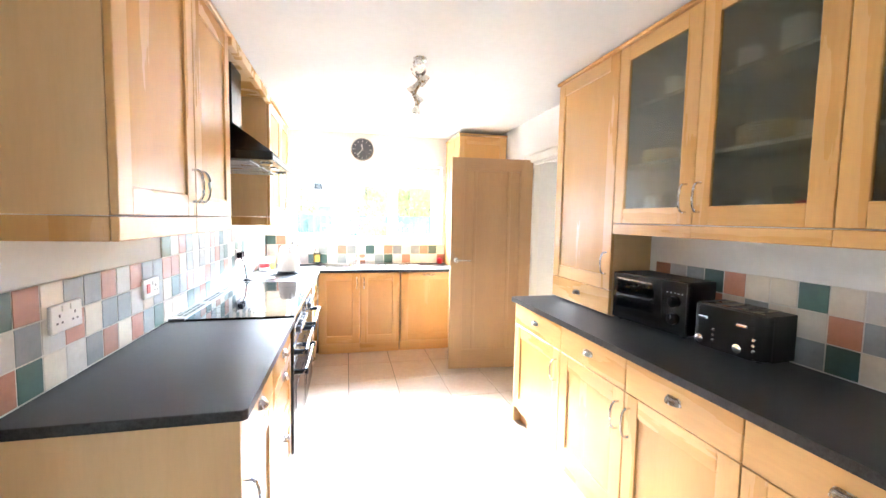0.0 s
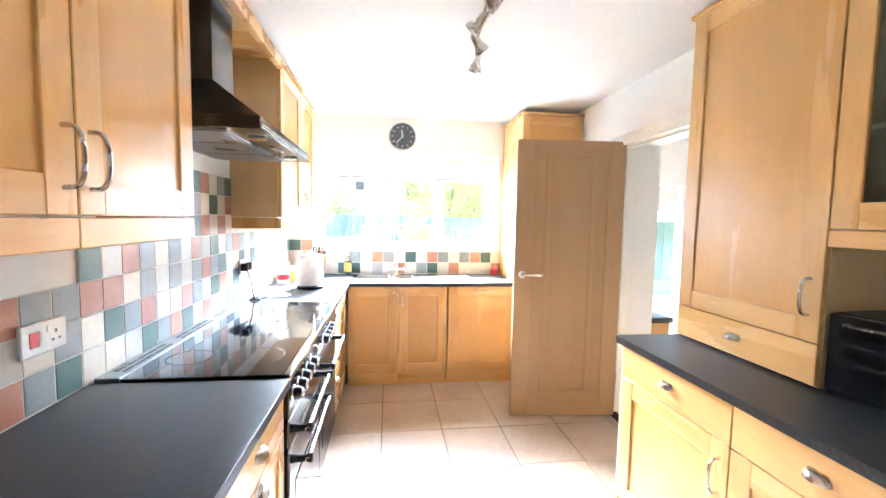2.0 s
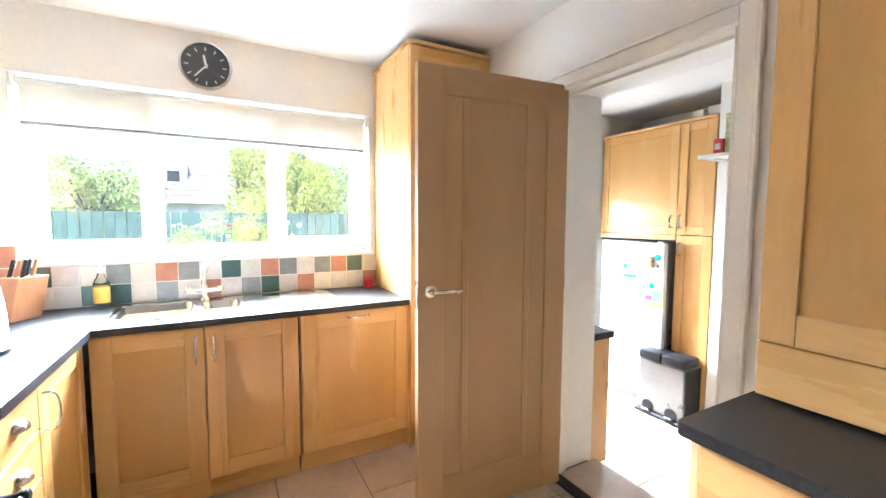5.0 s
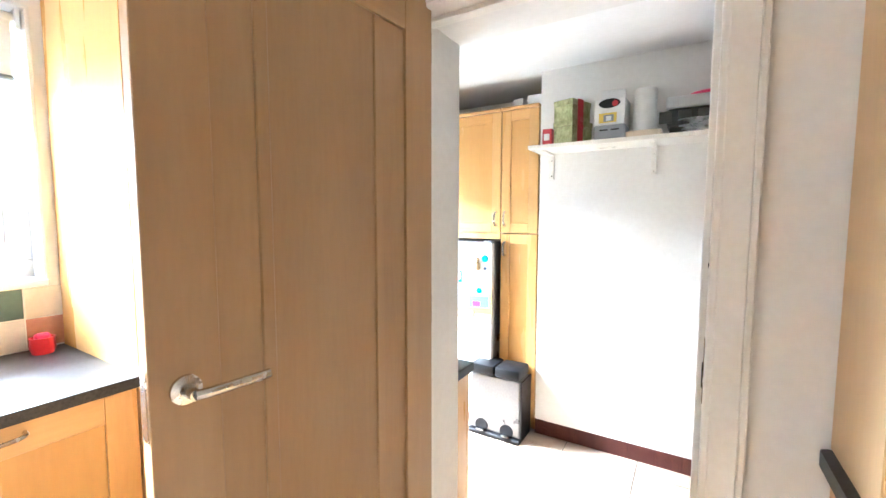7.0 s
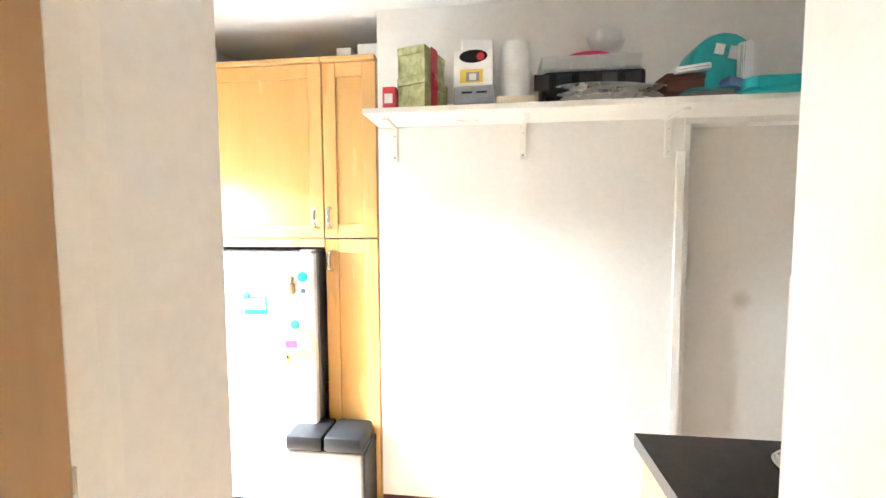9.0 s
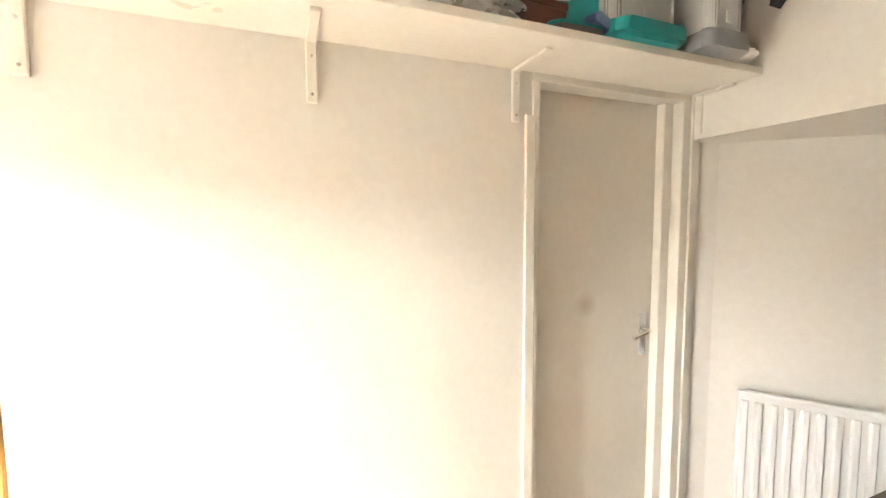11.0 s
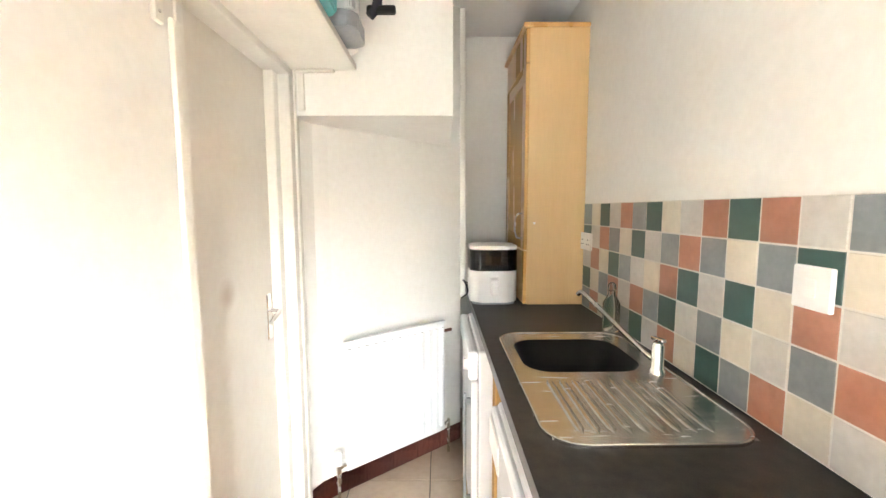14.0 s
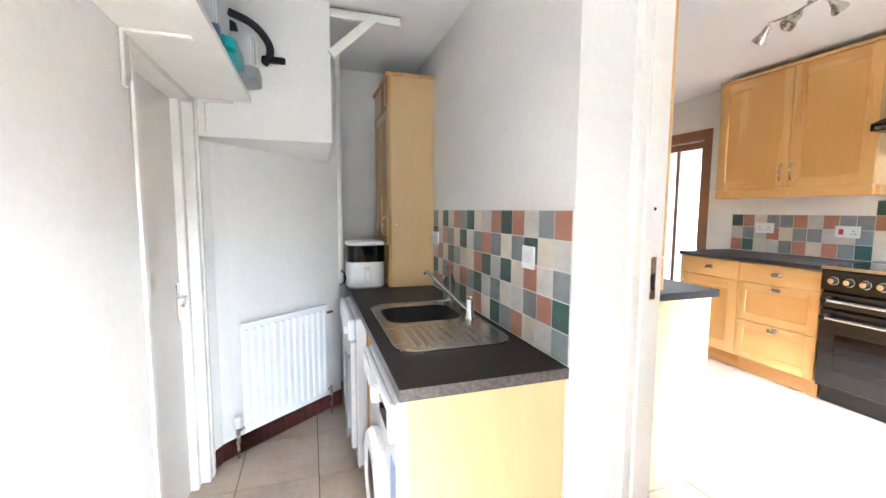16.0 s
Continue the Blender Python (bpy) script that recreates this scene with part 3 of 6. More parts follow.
def shaker(parent, x0, x1, z0, z1, glazed=False, t=0.02, rail=0.078, low=None):
    """A framed front at y = 0 to t; returns the frame, which carries its panel."""
    low = low or rail
    if glazed:
        d = part("door", box(x0 + rail - 0.006, x1 - rail + 0.006, 0.008, 0.012, z0 + low - 0.006, z1 - rail + 0.006), SMOKED, parent, "hazy dark glass in a birch frame")
        d.visible_shadow = False
    else:
        d = part("door", box(x0 + rail - 0.004, x1 - rail + 0.004, 0.0085, 0.016, z0 + low - 0.004, z1 - rail + 0.004), BIRCH_PANEL, parent)
    part("stile", box(x0, x0 + rail, 0, t, z0, z1, 0.0022), BIRCH, d)
    part("stile", box(x1 - rail, x1, 0, t, z0, z1, 0.0022), BIRCH, d)
    part("rail", box(x0 + rail, x1 - rail, 0.0006, t, z1 - rail, z1, 0.0015), BIRCH_X, d)
    part("rail", box(x0 + rail, x1 - rail, 0.0006, t, z0, z0 + low, 0.0015), BIRCH_X, d)
    return d


def drawer(parent, x0, x1, z0, z1, pull=True):
    d = part("drawer_front", box(x0, x1, 0, 0.02, z0, z1, 0.0025), BIRCH_X, parent)
    if pull:
        cup_handle(d, (x0 + x1) / 2, (z0 + z1) / 2 + 0.004)
    return d


def carcass(u, w, y0, D, z0, z1, material, top=True, floor_z=None):
    """Side panels, bottom, top and back of a cabinet."""
    part("side_panel", box(0.0, 0.018, y0, D, z0, z1), material, u)
    part("side_panel", box(w - 0.018, w, y0, D, z0, z1), material, u)
    part("bottom_panel", box(0.018, w - 0.018, y0, D, floor_z or z0, (floor_z or z0) + 0.018), material, u)
    if top:
        part("top_panel", box(0.018, w - 0.018, y0 + 0.01, D, z1 - 0.018, z1), material, u)
    part("back_panel", box(0.018, w - 0.018, D - 0.012, D, (floor_z or z0) + 0.018, z1 - 0.018), material, u)


def base_unit(m, w, label, fronts, depth=0.55, top=0.853, plinth=0.11, side=BIRCH_SIDE, name="base_cabinet", group="base cabinets", closed=True):
    """fronts: callable(unit, w) that adds drawers and doors between the plinth and the top."""
    u = thing(name, m, label, "cabinet", group)
    carcass(u, w, 0.021, depth, plinth, top, side, closed)
    part("plinth", box(0.0, w, 0.055, 0.073, 0.0, plinth - 0.002, 0.001), BIRCH_X, u)
    fronts(u, w)
    return u


G = 0.002
DOOR_Z = (0.118, 0.700)
DRAW_Z = (0.704, 0.848)


def drawer_door(hinge_right):
    def go(u, w):
        drawer(u, G, w - G, *DRAW_Z)
        d = shaker(u, G, w - G, *DOOR_Z)
        bow_handle(d, 0.036 if hinge_right else w - 0.036, 0.585)
    return go


# east run: worktop end at y 2.90, fronts at x 1.53
E_END = 2.862
edges = [E_END, 2.252, 1.715, 1.19, 0.665, 0.14]
for k, (y1, y0) in enumerate(zip(edges, edges[1:])):
    base_unit(pose(1.53, y1, 0, 0, 0, -90), y1 - y0, "birch base cabinet with a drawer over a framed door", drawer_door(k in (2, 4)), 0.53, group="east base cabinets")
solid("end_panel", box(1.535, XE - 0.004, E_END + 0.001, E_END + 0.019, 0.0, 0.852, 0.001), BIRCH_SIDE, "pale birch end panel beside the doorway", "panel")
solid("worktop_east", join(prism(rounded(1.507, XE - 0.002, 0.12, 2.902, 0.012), 0.854, WT, 0.003)), [WORKTOP], "dark speckled laminate worktop carrying the microwave", "worktop")

# tall unit standing on the east worktop
tu = thing("tall_cabinet", pose(1.81, 2.884, 0, 0, 0, -90), "tall birch cabinet with a drawer, standing on the worktop", "cabinet")
w = 2.884 - 2.242
carcass(tu, w, 0.021, XE - 1.812, WT + 0.004, 2.335, BIRCH_SIDE)
drawer(tu, G, w - G, WT + 0.012, 1.034)
d = shaker(tu, G, w - G, 1.038, 2.331)
bow_handle(d, w - 0.038, 1.185)
part("cornice", box(-0.012, w, -0.014, XE - 1.812, 2.336, 2.356, 0.004), BIRCH_X, tu)

# glazed wall cabinets
gl = [2.240, 1.712, 1.19, 0.67, 0.15]
for k, (y1, y0) in enumerate(zip(gl, gl[1:])):
    w = y1 - y0
    u = thing("glazed_cabinet", pose(1.81, y1, 0, 0, 0, -90), "birch wall cabinet with a hazy glass door", "cabinet", "glazed wall cabinets")
    D = XE - 1.812
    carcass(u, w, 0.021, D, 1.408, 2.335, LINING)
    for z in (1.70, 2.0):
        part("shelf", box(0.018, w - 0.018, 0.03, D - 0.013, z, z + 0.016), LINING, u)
    d = shaker(u, G, w - G, 1.410, 2.331, True)
    bow_handle(d, w - 0.036 if k % 2 == 0 else 0.036, 1.525)
    part("cornice", box(0, w, -0.014, D, 2.336, 2.356, 0.004), BIRCH_X, u)
    part("pelmet", box(0, w, 0.0, 0.02, 1.352, 1.406, 0.003), BIRCH_X, u)
    rnd = random.Random(k + 3)
    for j in range(5):
        px = 0.07 + j * (w - 0.14) / 4
        rr = rnd.uniform(0.024, 0.034)
        hh = rnd.uniform(0.08, 0.15)
        solid("drinking_glass", placed(turn_up([(rr * 0.8, 0), (rr, hh), (rr * 0.93, hh), (rr * 0.74, 0.006)], 14), pose(1.81 + rnd.uniform(0.09, 0.17), y1 - px, 1.426)), PAPER if j % 3 == 1 else CLEAR, "glass or cup behind the cabinet door", "glass", smooth=True, group="cabinet glassware")
for k, (y, n, r) in enumerate(((2.05, 5, 0.095), (1.84, 3, 0.075), (1.52, 6, 0.10), (1.33, 4, 0.07))):
    st = thing("plate_stack", pose(1.945, y, 1.7165), "stack of pale plates behind the hazy glass door", "plates", "stacked plates")
    for i in range(n):
        part("plate", placed(turn_up([(r * 0.55, 0), (r, 0.013), (r * 0.98, 0.016), (r * 0.5, 0.005)], 24), pose(0, 0, 0.0125 * i)), WHITE_PLASTIC if k % 2 else CREAM, st, smooth=True)
for y, h, r in ((1.98, 0.10, 0.042), (1.60, 0.09, 0.04), (1.42, 0.12, 0.05)):
    solid("mug", placed(turn_up([(r * 0.85, 0), (r, 0.02), (r, h), (r * 0.92, h), (r * 0.85, 0.008)], 22), pose(1.93, y, 2.0165)), PAPER, "pale mug on the upper shelf of the glazed cabinet", "mug", smooth=True, group="cabinet mugs")
solid("bowl", placed(turn_up([(0.04, 0), (0.085, 0.075), (0.08, 0.075), (0.035, 0.006)], 24), pose(1.94, 1.30, 1.426)), RED, "dark red bowl behind the glass door", "bowl", smooth=True)

# west run
W_FRONT = 0.098


def three_drawers(u, w):
    drawer(u, G, w - G, *DRAW_Z)
    for a, b in ((0.412, 0.70), (0.118, 0.408)):
        d = shaker(u, G, w - G, a, b, rail=0.06)
        cup_handle(d, w / 2, b - 0.03)


base_unit(pose(W_FRONT, 1.46, 0, 0, 0, 90), 0.50, "birch base cabinet with a drawer over a framed door", drawer_door(True), group="west base cabinets")
base_unit(pose(W_FRONT, 1.96, 0, 0, 0, 90), 0.535, "birch base cabinet with three drawers beside the cooker", three_drawers, group="west base cabinets")
solid("end_panel", box(XW + 0.004, W_FRONT + 0.002, 1.441, 1.459, 0.0, 0.852, 0.001), BIRCH_SIDE, "pale birch end panel of the cooker run", "panel")


def five_drawers(u, w):
    zs = [0.118, 0.265, 0.41, 0.557, 0.704, 0.848]
    for a, b in zip(zs, zs[1:]):
        drawer(u, G, w - G, a, b - 0.004)


base_unit(pose(W_FRONT, 3.70, 0, 0, 0, 90), 0.30, "narrow birch base cabinet with a stack of drawers", five_drawers, group="west base cabinets")
base_unit(pose(W_FRONT, 4.00, 0, 0, 0, 90), 0.46, "birch corner base cabinet with a framed door", lambda u, w: bow_handle(shaker(u, G, w - G, 0.118, 0.848), 0.036, 0.74), group="west base cabinets")

# north run: sink unit and integrated dishwasher, fronts at y 4.50
N_FRONT = 4.495
base_unit(pose(0.105, N_FRONT, 0), 0.415, "birch sink cabinet with a framed door", lambda u, w: bow_handle(shaker(u, G, w - G, 0.118, 0.848), w - 0.036, 0.745), group="north base cabinets", depth=0.5)
base_unit(pose(0.521, N_FRONT, 0), 0.41, "birch sink cabinet with a framed door", lambda u, w: bow_handle(shaker(u, G, w - G, 0.118, 0.848), 0.036, 0.745), group="north base cabinets", depth=0.5)
base_unit(pose(0.940, N_FRONT, 0), 0.595, "birch front of a built-in appliance beside the sink", lambda u, w: bow_handle(shaker(u, G, w - G, 0.118, 0.848), w / 2, 0.822, False), group="north base cabinets", depth=0.5)

def slab(outer, holes, z0, z1):
    """A slab over an outline, with square holes cut through it."""
    bm = bmesh.new()
    loops = [outer] + [[(a, c), (b, c), (b, d), (a, d)] for a, b, c, d in holes]
    faces = []
    for z in (z0, z1):
        made = []
        for pts in loops:
            vs = [bm.verts.new((x, y, z)) for x, y in pts]
            made.append((vs, [bm.edges.new((vs[k], vs[(k + 1) % len(vs)])) for k in range(len(vs))]))
        bmesh.ops.triangle_fill(bm, edges=[e for vs, es in made for e in es], use_beauty=True)
        faces.append(made)
    for (lo, _), (hi, _) in zip(*faces):
        for k in range(len(lo)):
            j = (k + 1) % len(lo)
            bm.faces.new((lo[k], lo[j], hi[j], hi[k])).material_index = 1
    return bm


# L-shaped worktop in two runs, butted at the cooker
solid("worktop_west", prism([(XW + 0.002, 1.43), (0.11, 1.43), (0.122, 1.442), (0.122, 2.492), (XW + 0.002, 2.492)], 0.854, WT, 0.003), WORKTOP, "dark laminate worktop beside the cooker", "worktop")
SX0, SX1, SY0, SY1 = 0.10, 1.18, 4.545, 5.03
solid("worktop_north", slab([(XW + 0.002, 3.708), (0.122, 3.708), (0.122, 4.475), (1.535, 4.475), (1.535, YN - 0.002), (XW + 0.002, YN - 0.002)], [(0.16, 0.86, 4.60, 4.955)], 0.854, WT), [WORKTOP, WORKTOP], "dark laminate corner worktop under the window", "worktop")

# corner larder
ct = thing("larder_cabinet", pose(1.536, N_FRONT - 0.03, 0), "full height birch larder cabinet in the corner", "cabinet")
w, D = XE - 0.004 - 1.536, YN - 0.004 - N_FRONT + 0.03
carcass(ct, w, 0.021, D, 0.0, 2.30, BIRCH, floor_z=0.10)
d = shaker(ct, G, w - G, 0.118, 1.405)
bow_handle(d, 0.036, 1.30)
d = shaker(ct, G, w - G, 1.409, 2.296)
bow_handle(d, 0.036, 1.51)
part("cornice", box(-0.012, w, -0.014, D, 2.301, 2.322, 0.004), BIRCH_X, ct)
part("plinth", box(0.018, w - 0.018, 0.055, 0.073, 0.0, 0.099), BIRCH_X, ct)

# wall cabinets on the west wall
UF = -0.192


def wall_unit(y0, y1, handle_high_y, label, end_panel_south=False):
    w, D = y1 - y0, UF - XW - 0.002
    u = thing("wall_cabinet", pose(UF, y0, 0, 0, 0, 90), label, "cabinet", "west wall cabinets")
    carcass(u, w, 0.021, D, 1.408, 2.30, BIRCH_SIDE)
    d = shaker(u, G, w - G, 1.410, 2.296)
    bow_handle(d, w - 0.036 if handle_high_y else 0.036, 1.525)
    part("cornice", box(-0.0, w, -0.016, D, 2.301, 2.323, 0.004), BIRCH_X, u)
    part("pelmet", box(0.0, w, 0.0, 0.02, 1.340, 1.406, 0.003), BIRCH_X, u)
    return u


u = wall_unit(1.488, 2.056, True, "birch wall cabinet with a framed door over the worktop")
part("pelmet", box(0.0, 0.018, 0.021, UF - XW - 0.004, 1.340, 1.406, 0.002), BIRCH, u)
u = wall_unit(2.057, 2.56, False, "birch wall cabinet with a framed door beside the hood")
part("pelmet", box(0.503 - 0.018, 0.503, 0.021, UF - XW - 0.004, 1.340, 1.406, 0.002), BIRCH, u)
u = wall_unit(3.652, 4.205, True, "birch wall cabinet with a framed door beside the hood")
part("pelmet", box(0, 0.018, 0.021, UF - XW - 0.004, 1.340, 1.406, 0.002), BIRCH, u)
wall_unit(4.206, 4.70, False, "birch wall cabinet with a framed door near the window")
solid("bridge_rail", boxes((UF - 0.02, UF + 0.016, 2.562, 3.650, 2.262, 2.323), (XW + 0.004, UF - 0.02, 2.562, 3.650, 2.301, 2.323), bevel=0.003), BIRCH_X, "birch bridging rail across the hood chimney", "rail")

# cooker hood
hd = thing("cooker_hood", pose(0, 0, 0), "black chimney cooker hood with two lamps", "cooker hood")
HY0, HY1, HX, HZ = 2.61, 3.475, 0.0, 1.712
CY0_, CY1_, CX_ = 2.912, 3.135, -0.268
part("lip", box(XW + 0.002, HX, HY0, HY1, HZ, HZ + 0.046, 0.003), BLACK, hd)
bm = bmesh.new()
lo = [bm.verts.new(p) for p in ((XW + 0.002, HY0 + 0.004, HZ + 0.047), (HX - 0.006, HY0 + 0.004, HZ + 0.047), (HX - 0.006, HY1 - 0.004, HZ + 0.047), (XW + 0.002, HY1 - 0.004, HZ + 0.047))]
hi = [bm.verts.new(p) for p in ((XW + 0.002, CY0_, 1.955), (CX_, CY0_, 1.955), (CX_, CY1_, 1.955), (XW + 0.002, CY1_, 1.955))]
bm.faces.new(lo[::-1])
bm.faces.new(hi)
for k in range(4):
    bm.faces.new((lo[k], lo[(k + 1) % 4], hi[(k + 1) % 4], hi[k]))
part("canopy", bm, BLACK, hd)
part("chimney", box(XW + 0.002, CX_, CY0_, CY1_, 1.956, 2.30, 0.002), BLACK, hd)
for a, b in ((HY0 + 0.04, 2.89), (2.90, 3.185), (3.195, HY1 - 0.04)):
    f = part("grease_filter", box(XW + 0.05, -0.12, a, b, HZ - 0.007, HZ - 0.0005, 0.002), SILVER, hd, "silver mesh filter")
    part("catch", box(-0.17, -0.14, (a + b) / 2 - 0.025, (a + b) / 2 + 0.025, HZ - 0.010, HZ - 0.0075), GREY_PLASTIC, f)
for y in (2.78, 3.31):
    part("hood_lamp", placed(turn_up([(0.034, 0), (0.034, 0.006), (0.026, 0.008)], 20), pose(-0.06, y, HZ - 0.0085)), CHROME, hd, smooth=True)
part("switch_strip", box(-0.075, -0.045, 2.98, 3.11, HZ - 0.004, HZ - 0.0005, 0.001), NICKEL, hd)
for dz in (0.010, 0.020):
    part("trim_line", box(HX - 0.0005, HX + 0.0018, HY0 + 0.02, HY1 - 0.02, HZ + dz, HZ + dz + 0.003), NICKEL, hd)

# range cooker
rc = thing("range_cooker", pose(W_FRONT + 0.014, 2.497, 0, 0, 0, 90), "black range cooker with a ceramic hob and steel rails", "cooker")
RW, RD = 1.208, 0.585
part("body", box(0.0, RW, 0.03, RD, 0.10, 0.868, 0.002), BLACK, rc)
part("plinth", box(0.02, RW - 0.02, 0.06, 0.08, 0.0, 0.098), BLACK, rc)
hb = part("hob", box(0.0, RW, -0.004, RD - 0.075, 0.869, WT + 0.008, 0.003), BLACK_GLASS, rc, "black ceramic glass hob")
for cx, cy, r in ((0.2, 0.16, 0.10), (0.2, 0.39, 0.08), (0.6, 0.27, 0.13), (1.0, 0.16, 0.09), (1.0, 0.39, 0.1)):
    bm = bmesh.new()
    o = [bm.verts.new((cx + r * math.cos(k * math.pi / 18), cy + r * math.sin(k * math.pi / 18), WT + 0.0084)) for k in range(36)]
    i = [bm.verts.new((cx + (r - 0.002) * math.cos(k * math.pi / 18), cy + (r - 0.002) * math.sin(k * math.pi / 18), WT + 0.0084)) for k in range(36)]
    for k in range(36):
        bm.faces.new((o[k], o[(k + 1) % 36], i[(k + 1) % 36], i[k]))
    part("cooking_zone", bm, BLACK_SATIN, hb)
part("front_trim", box(0.0, RW, -0.009, -0.0045, 0.871, WT + 0.007, 0.0015), STEEL, rc, "bright steel trim along the hob")
vt = part("rear_vent", box(0.0, RW, RD - 0.074, RD, 0.869, WT + 0.012, 0.002), SILVER, rc, "grey vent strip along the wall")
for k in range(3):
    for q in range(5):
        for j in range(2):
            a = 0.06 + 0.385 * k + 0.062 * q
            part("slot", box(a, a + 0.052, RD - 0.060 + 0.024 * j, RD - 0.046 + 0.024 * j, WT + 0.0115, WT + 0.0128), BLACK_SATIN, vt)
cp = part("control_panel", box(0.0, RW, -0.002, 0.029, 0.735, 0.866, 0.004), BLACK, rc)
for x in (0.07, 0.148, 0.226, 0.304, 0.382, 0.72, 0.80, 0.88, 0.96):
    kn = part("knob", placed(turn_up([(0.024, 0), (0.024, 0.014), (0.020, 0.028), (0.018, 0.030)], 20), pose(x, -0.002, 0.80, 90)), BLACK_SATIN, cp, smooth=True)
    part("cap", placed(turn_up([(0.0175, 0.0302), (0.016, 0.034), (0.004, 0.035)], 20), pose(x, -0.002, 0.80, 90)), CHROME, kn, "chrome face", True)
    part("bezel", placed(turn_up([(0.029, 0), (0.027, 0.004), (0.0245, 0.005)], 20), pose(x, -0.002, 0.80, 90)), CHROME, kn, smooth=True)
tm = part("timer", placed(turn_up([(0.036, 0), (0.036, 0.006), (0.031, 0.008)], 28), pose(0.50, -0.002, 0.80, 90)), CHROME, cp, "chrome-ringed clock", True)
part("dial", placed(turn_up([(0.030, 0.0082), (0.030, 0.009)], 28), pose(0.50, -0.002, 0.80, 90)), BLACK_SATIN, tm)
part("timer_display", box(0.56, 0.66, -0.004, -0.0022, 0.775, 0.825, 0.001), BLACK_GLASS, cp)
for a, b, z0, z1, window in ((0.01, 0.60, 0.625, 0.725, False), (0.01, 0.60, 0.125, 0.615, True), (0.61, 1.198, 0.125, 0.725, True)):
    dd = part("oven_door", box(a, b, 0.0, 0.029, z0, z1, 0.006), BLACK, rc)
    if window:
        part("oven_window", box(a + 0.09, b - 0.09, -0.002, 0.0, z0 + 0.11, z1 - 0.15, 0.002), BLACK_GLASS, dd)
    zz = z1 - 0.045
    rl = part("rail", rod((a + 0.03, -0.055, zz), (b - 0.03, -0.055, zz), 0.010, 14), STEEL, dd, "steel towel-rail handle", True)
    for x in (a + 0.045, b - 0.045):
        part("rail_end", placed(turn_up([(0.016, 0), (0.013, 0.02), (0.013, 0.045), (0.017, 0.052), (0.017, 0.066), (0.012, 0.07)], 16), pose(x, 0.0, zz, 90)), BLACK_SATIN, rl, smooth=True)

# sink, tap
sk = thing("kitchen_sink", pose(0, 0, 0), "stainless one and a half bowl sink with a drainer", "sink")


def basin(x0, x1, y0, y1, z1, depth, r, taper=0.02):
    """An open bowl with a rounded rim, seen from above."""
    bm = bmesh.new()
    rings = []
    for inset, z in ((0, z1), (0.004, z1 - 0.006), (0.008 + taper * 0.3, z1 - depth * 0.5), (taper, z1 - depth * 0.92), (taper + 0.03, z1 - depth)):
        rings.append([bm.verts.new((x, y, z)) for x, y in rounded(x0 + inset, x1 - inset, y0 + inset, y1 - inset, max(0.012, r - inset * 0.5), 6)])
    for a, b in zip(rings, rings[1:]):
        for k in range(len(a)):
            bm.faces.new((a[k], a[(k + 1) % len(a)], b[(k + 1) % len(b)], b[k]))
    bm.faces.new(rings[-1])
    return bm


def holed_plate(outer, holes, z0, z1):
    """A flat plate with holes, as a filled top and an outer lip."""
    bm = bmesh.new()
    loops = []
    for pts in (outer, *holes):
        vs = [bm.verts.new((x, y, z1)) for x, y in pts]
        loops.append([bm.edges.new((vs[k], vs[(k + 1) % len(vs)])) for k in range(len(vs))])
    bmesh.ops.triangle_fill(bm, edges=[e for l in loops for e in l], use_beauty=True)
    lip = [bm.verts.new((x, y, z0)) for x, y in outer]
    for k in range(len(outer)):
        j = (k + 1) % len(outer)
        a, b = loops[0][k].verts
        bm.faces.new((a, b, lip[j], lip[k]))
    return bm


bowls = ((0.125, 0.47, 4.62, 4.94), (0.50, 0.68, 4.66, 4.90))
part("rim", holed_plate(rounded(SX0 + 0.04, SX1, 4.565, 4.995, 0.06), [rounded(a, b, c, d, 0.05) for a, b, c, d in bowls], WT + 0.0005, WT + 0.006), STEEL, sk)
for a, b, c, d in bowls:
    bw = part("bowl", basin(a, b, c, d, WT + 0.006, 0.15 if b - a > 0.2 else 0.09, 0.05), STEEL, sk, smooth=True)
    part("waste", placed(turn_up([(0.03, 0), (0.03, 0.003), (0.01, 0.004)], 18), pose((a + b) / 2, (c + d) / 2, WT + (0.006 - (0.15 if b - a > 0.2 else 0.09)) + 0.0005)), CHROME, bw)
for k in range(7):
    part("drainer_rib", box(0.80, 1.12, 4.64 + 0.04 * k, 4.652 + 0.04 * k, WT + 0.0055, WT + 0.0095, 0.002), STEEL, sk)
tp = thing("kitchen_tap", pose(0.512, 4.965, WT + 0.006), "chrome mixer tap with two levers", "tap")
part("base", turn_up([(0.026, 0), (0.024, 0.012), (0.017, 0.02), (0.016, 0.075), (0.012, 0.085)], 20), CHROME, tp, smooth=True)
part("cross_body", rod((-0.075, 0, 0.052), (0.075, 0, 0.052), 0.014), CHROME, tp, smooth=True)
for s in (-1, 1):
    part("lever", join(placed(turn_up([(0.017, 0), (0.019, 0.018), (0.012, 0.03)], 16), pose(s * 0.075, 0, 0.045)), rod((s * 0.075, -0.004, 0.07), (s * 0.085, -0.05, 0.078), 0.005)), CHROME, tp, smooth=True)
part("spout", tube([(0, 0, 0.07), (0.002, 0, 0.16), (0.018, -0.01, 0.205), (0.06, -0.035, 0.232), (0.135, -0.08, 0.262), (0.148, -0.088, 0.25)], 0.0105, 12), CHROME, tp, smooth=True)

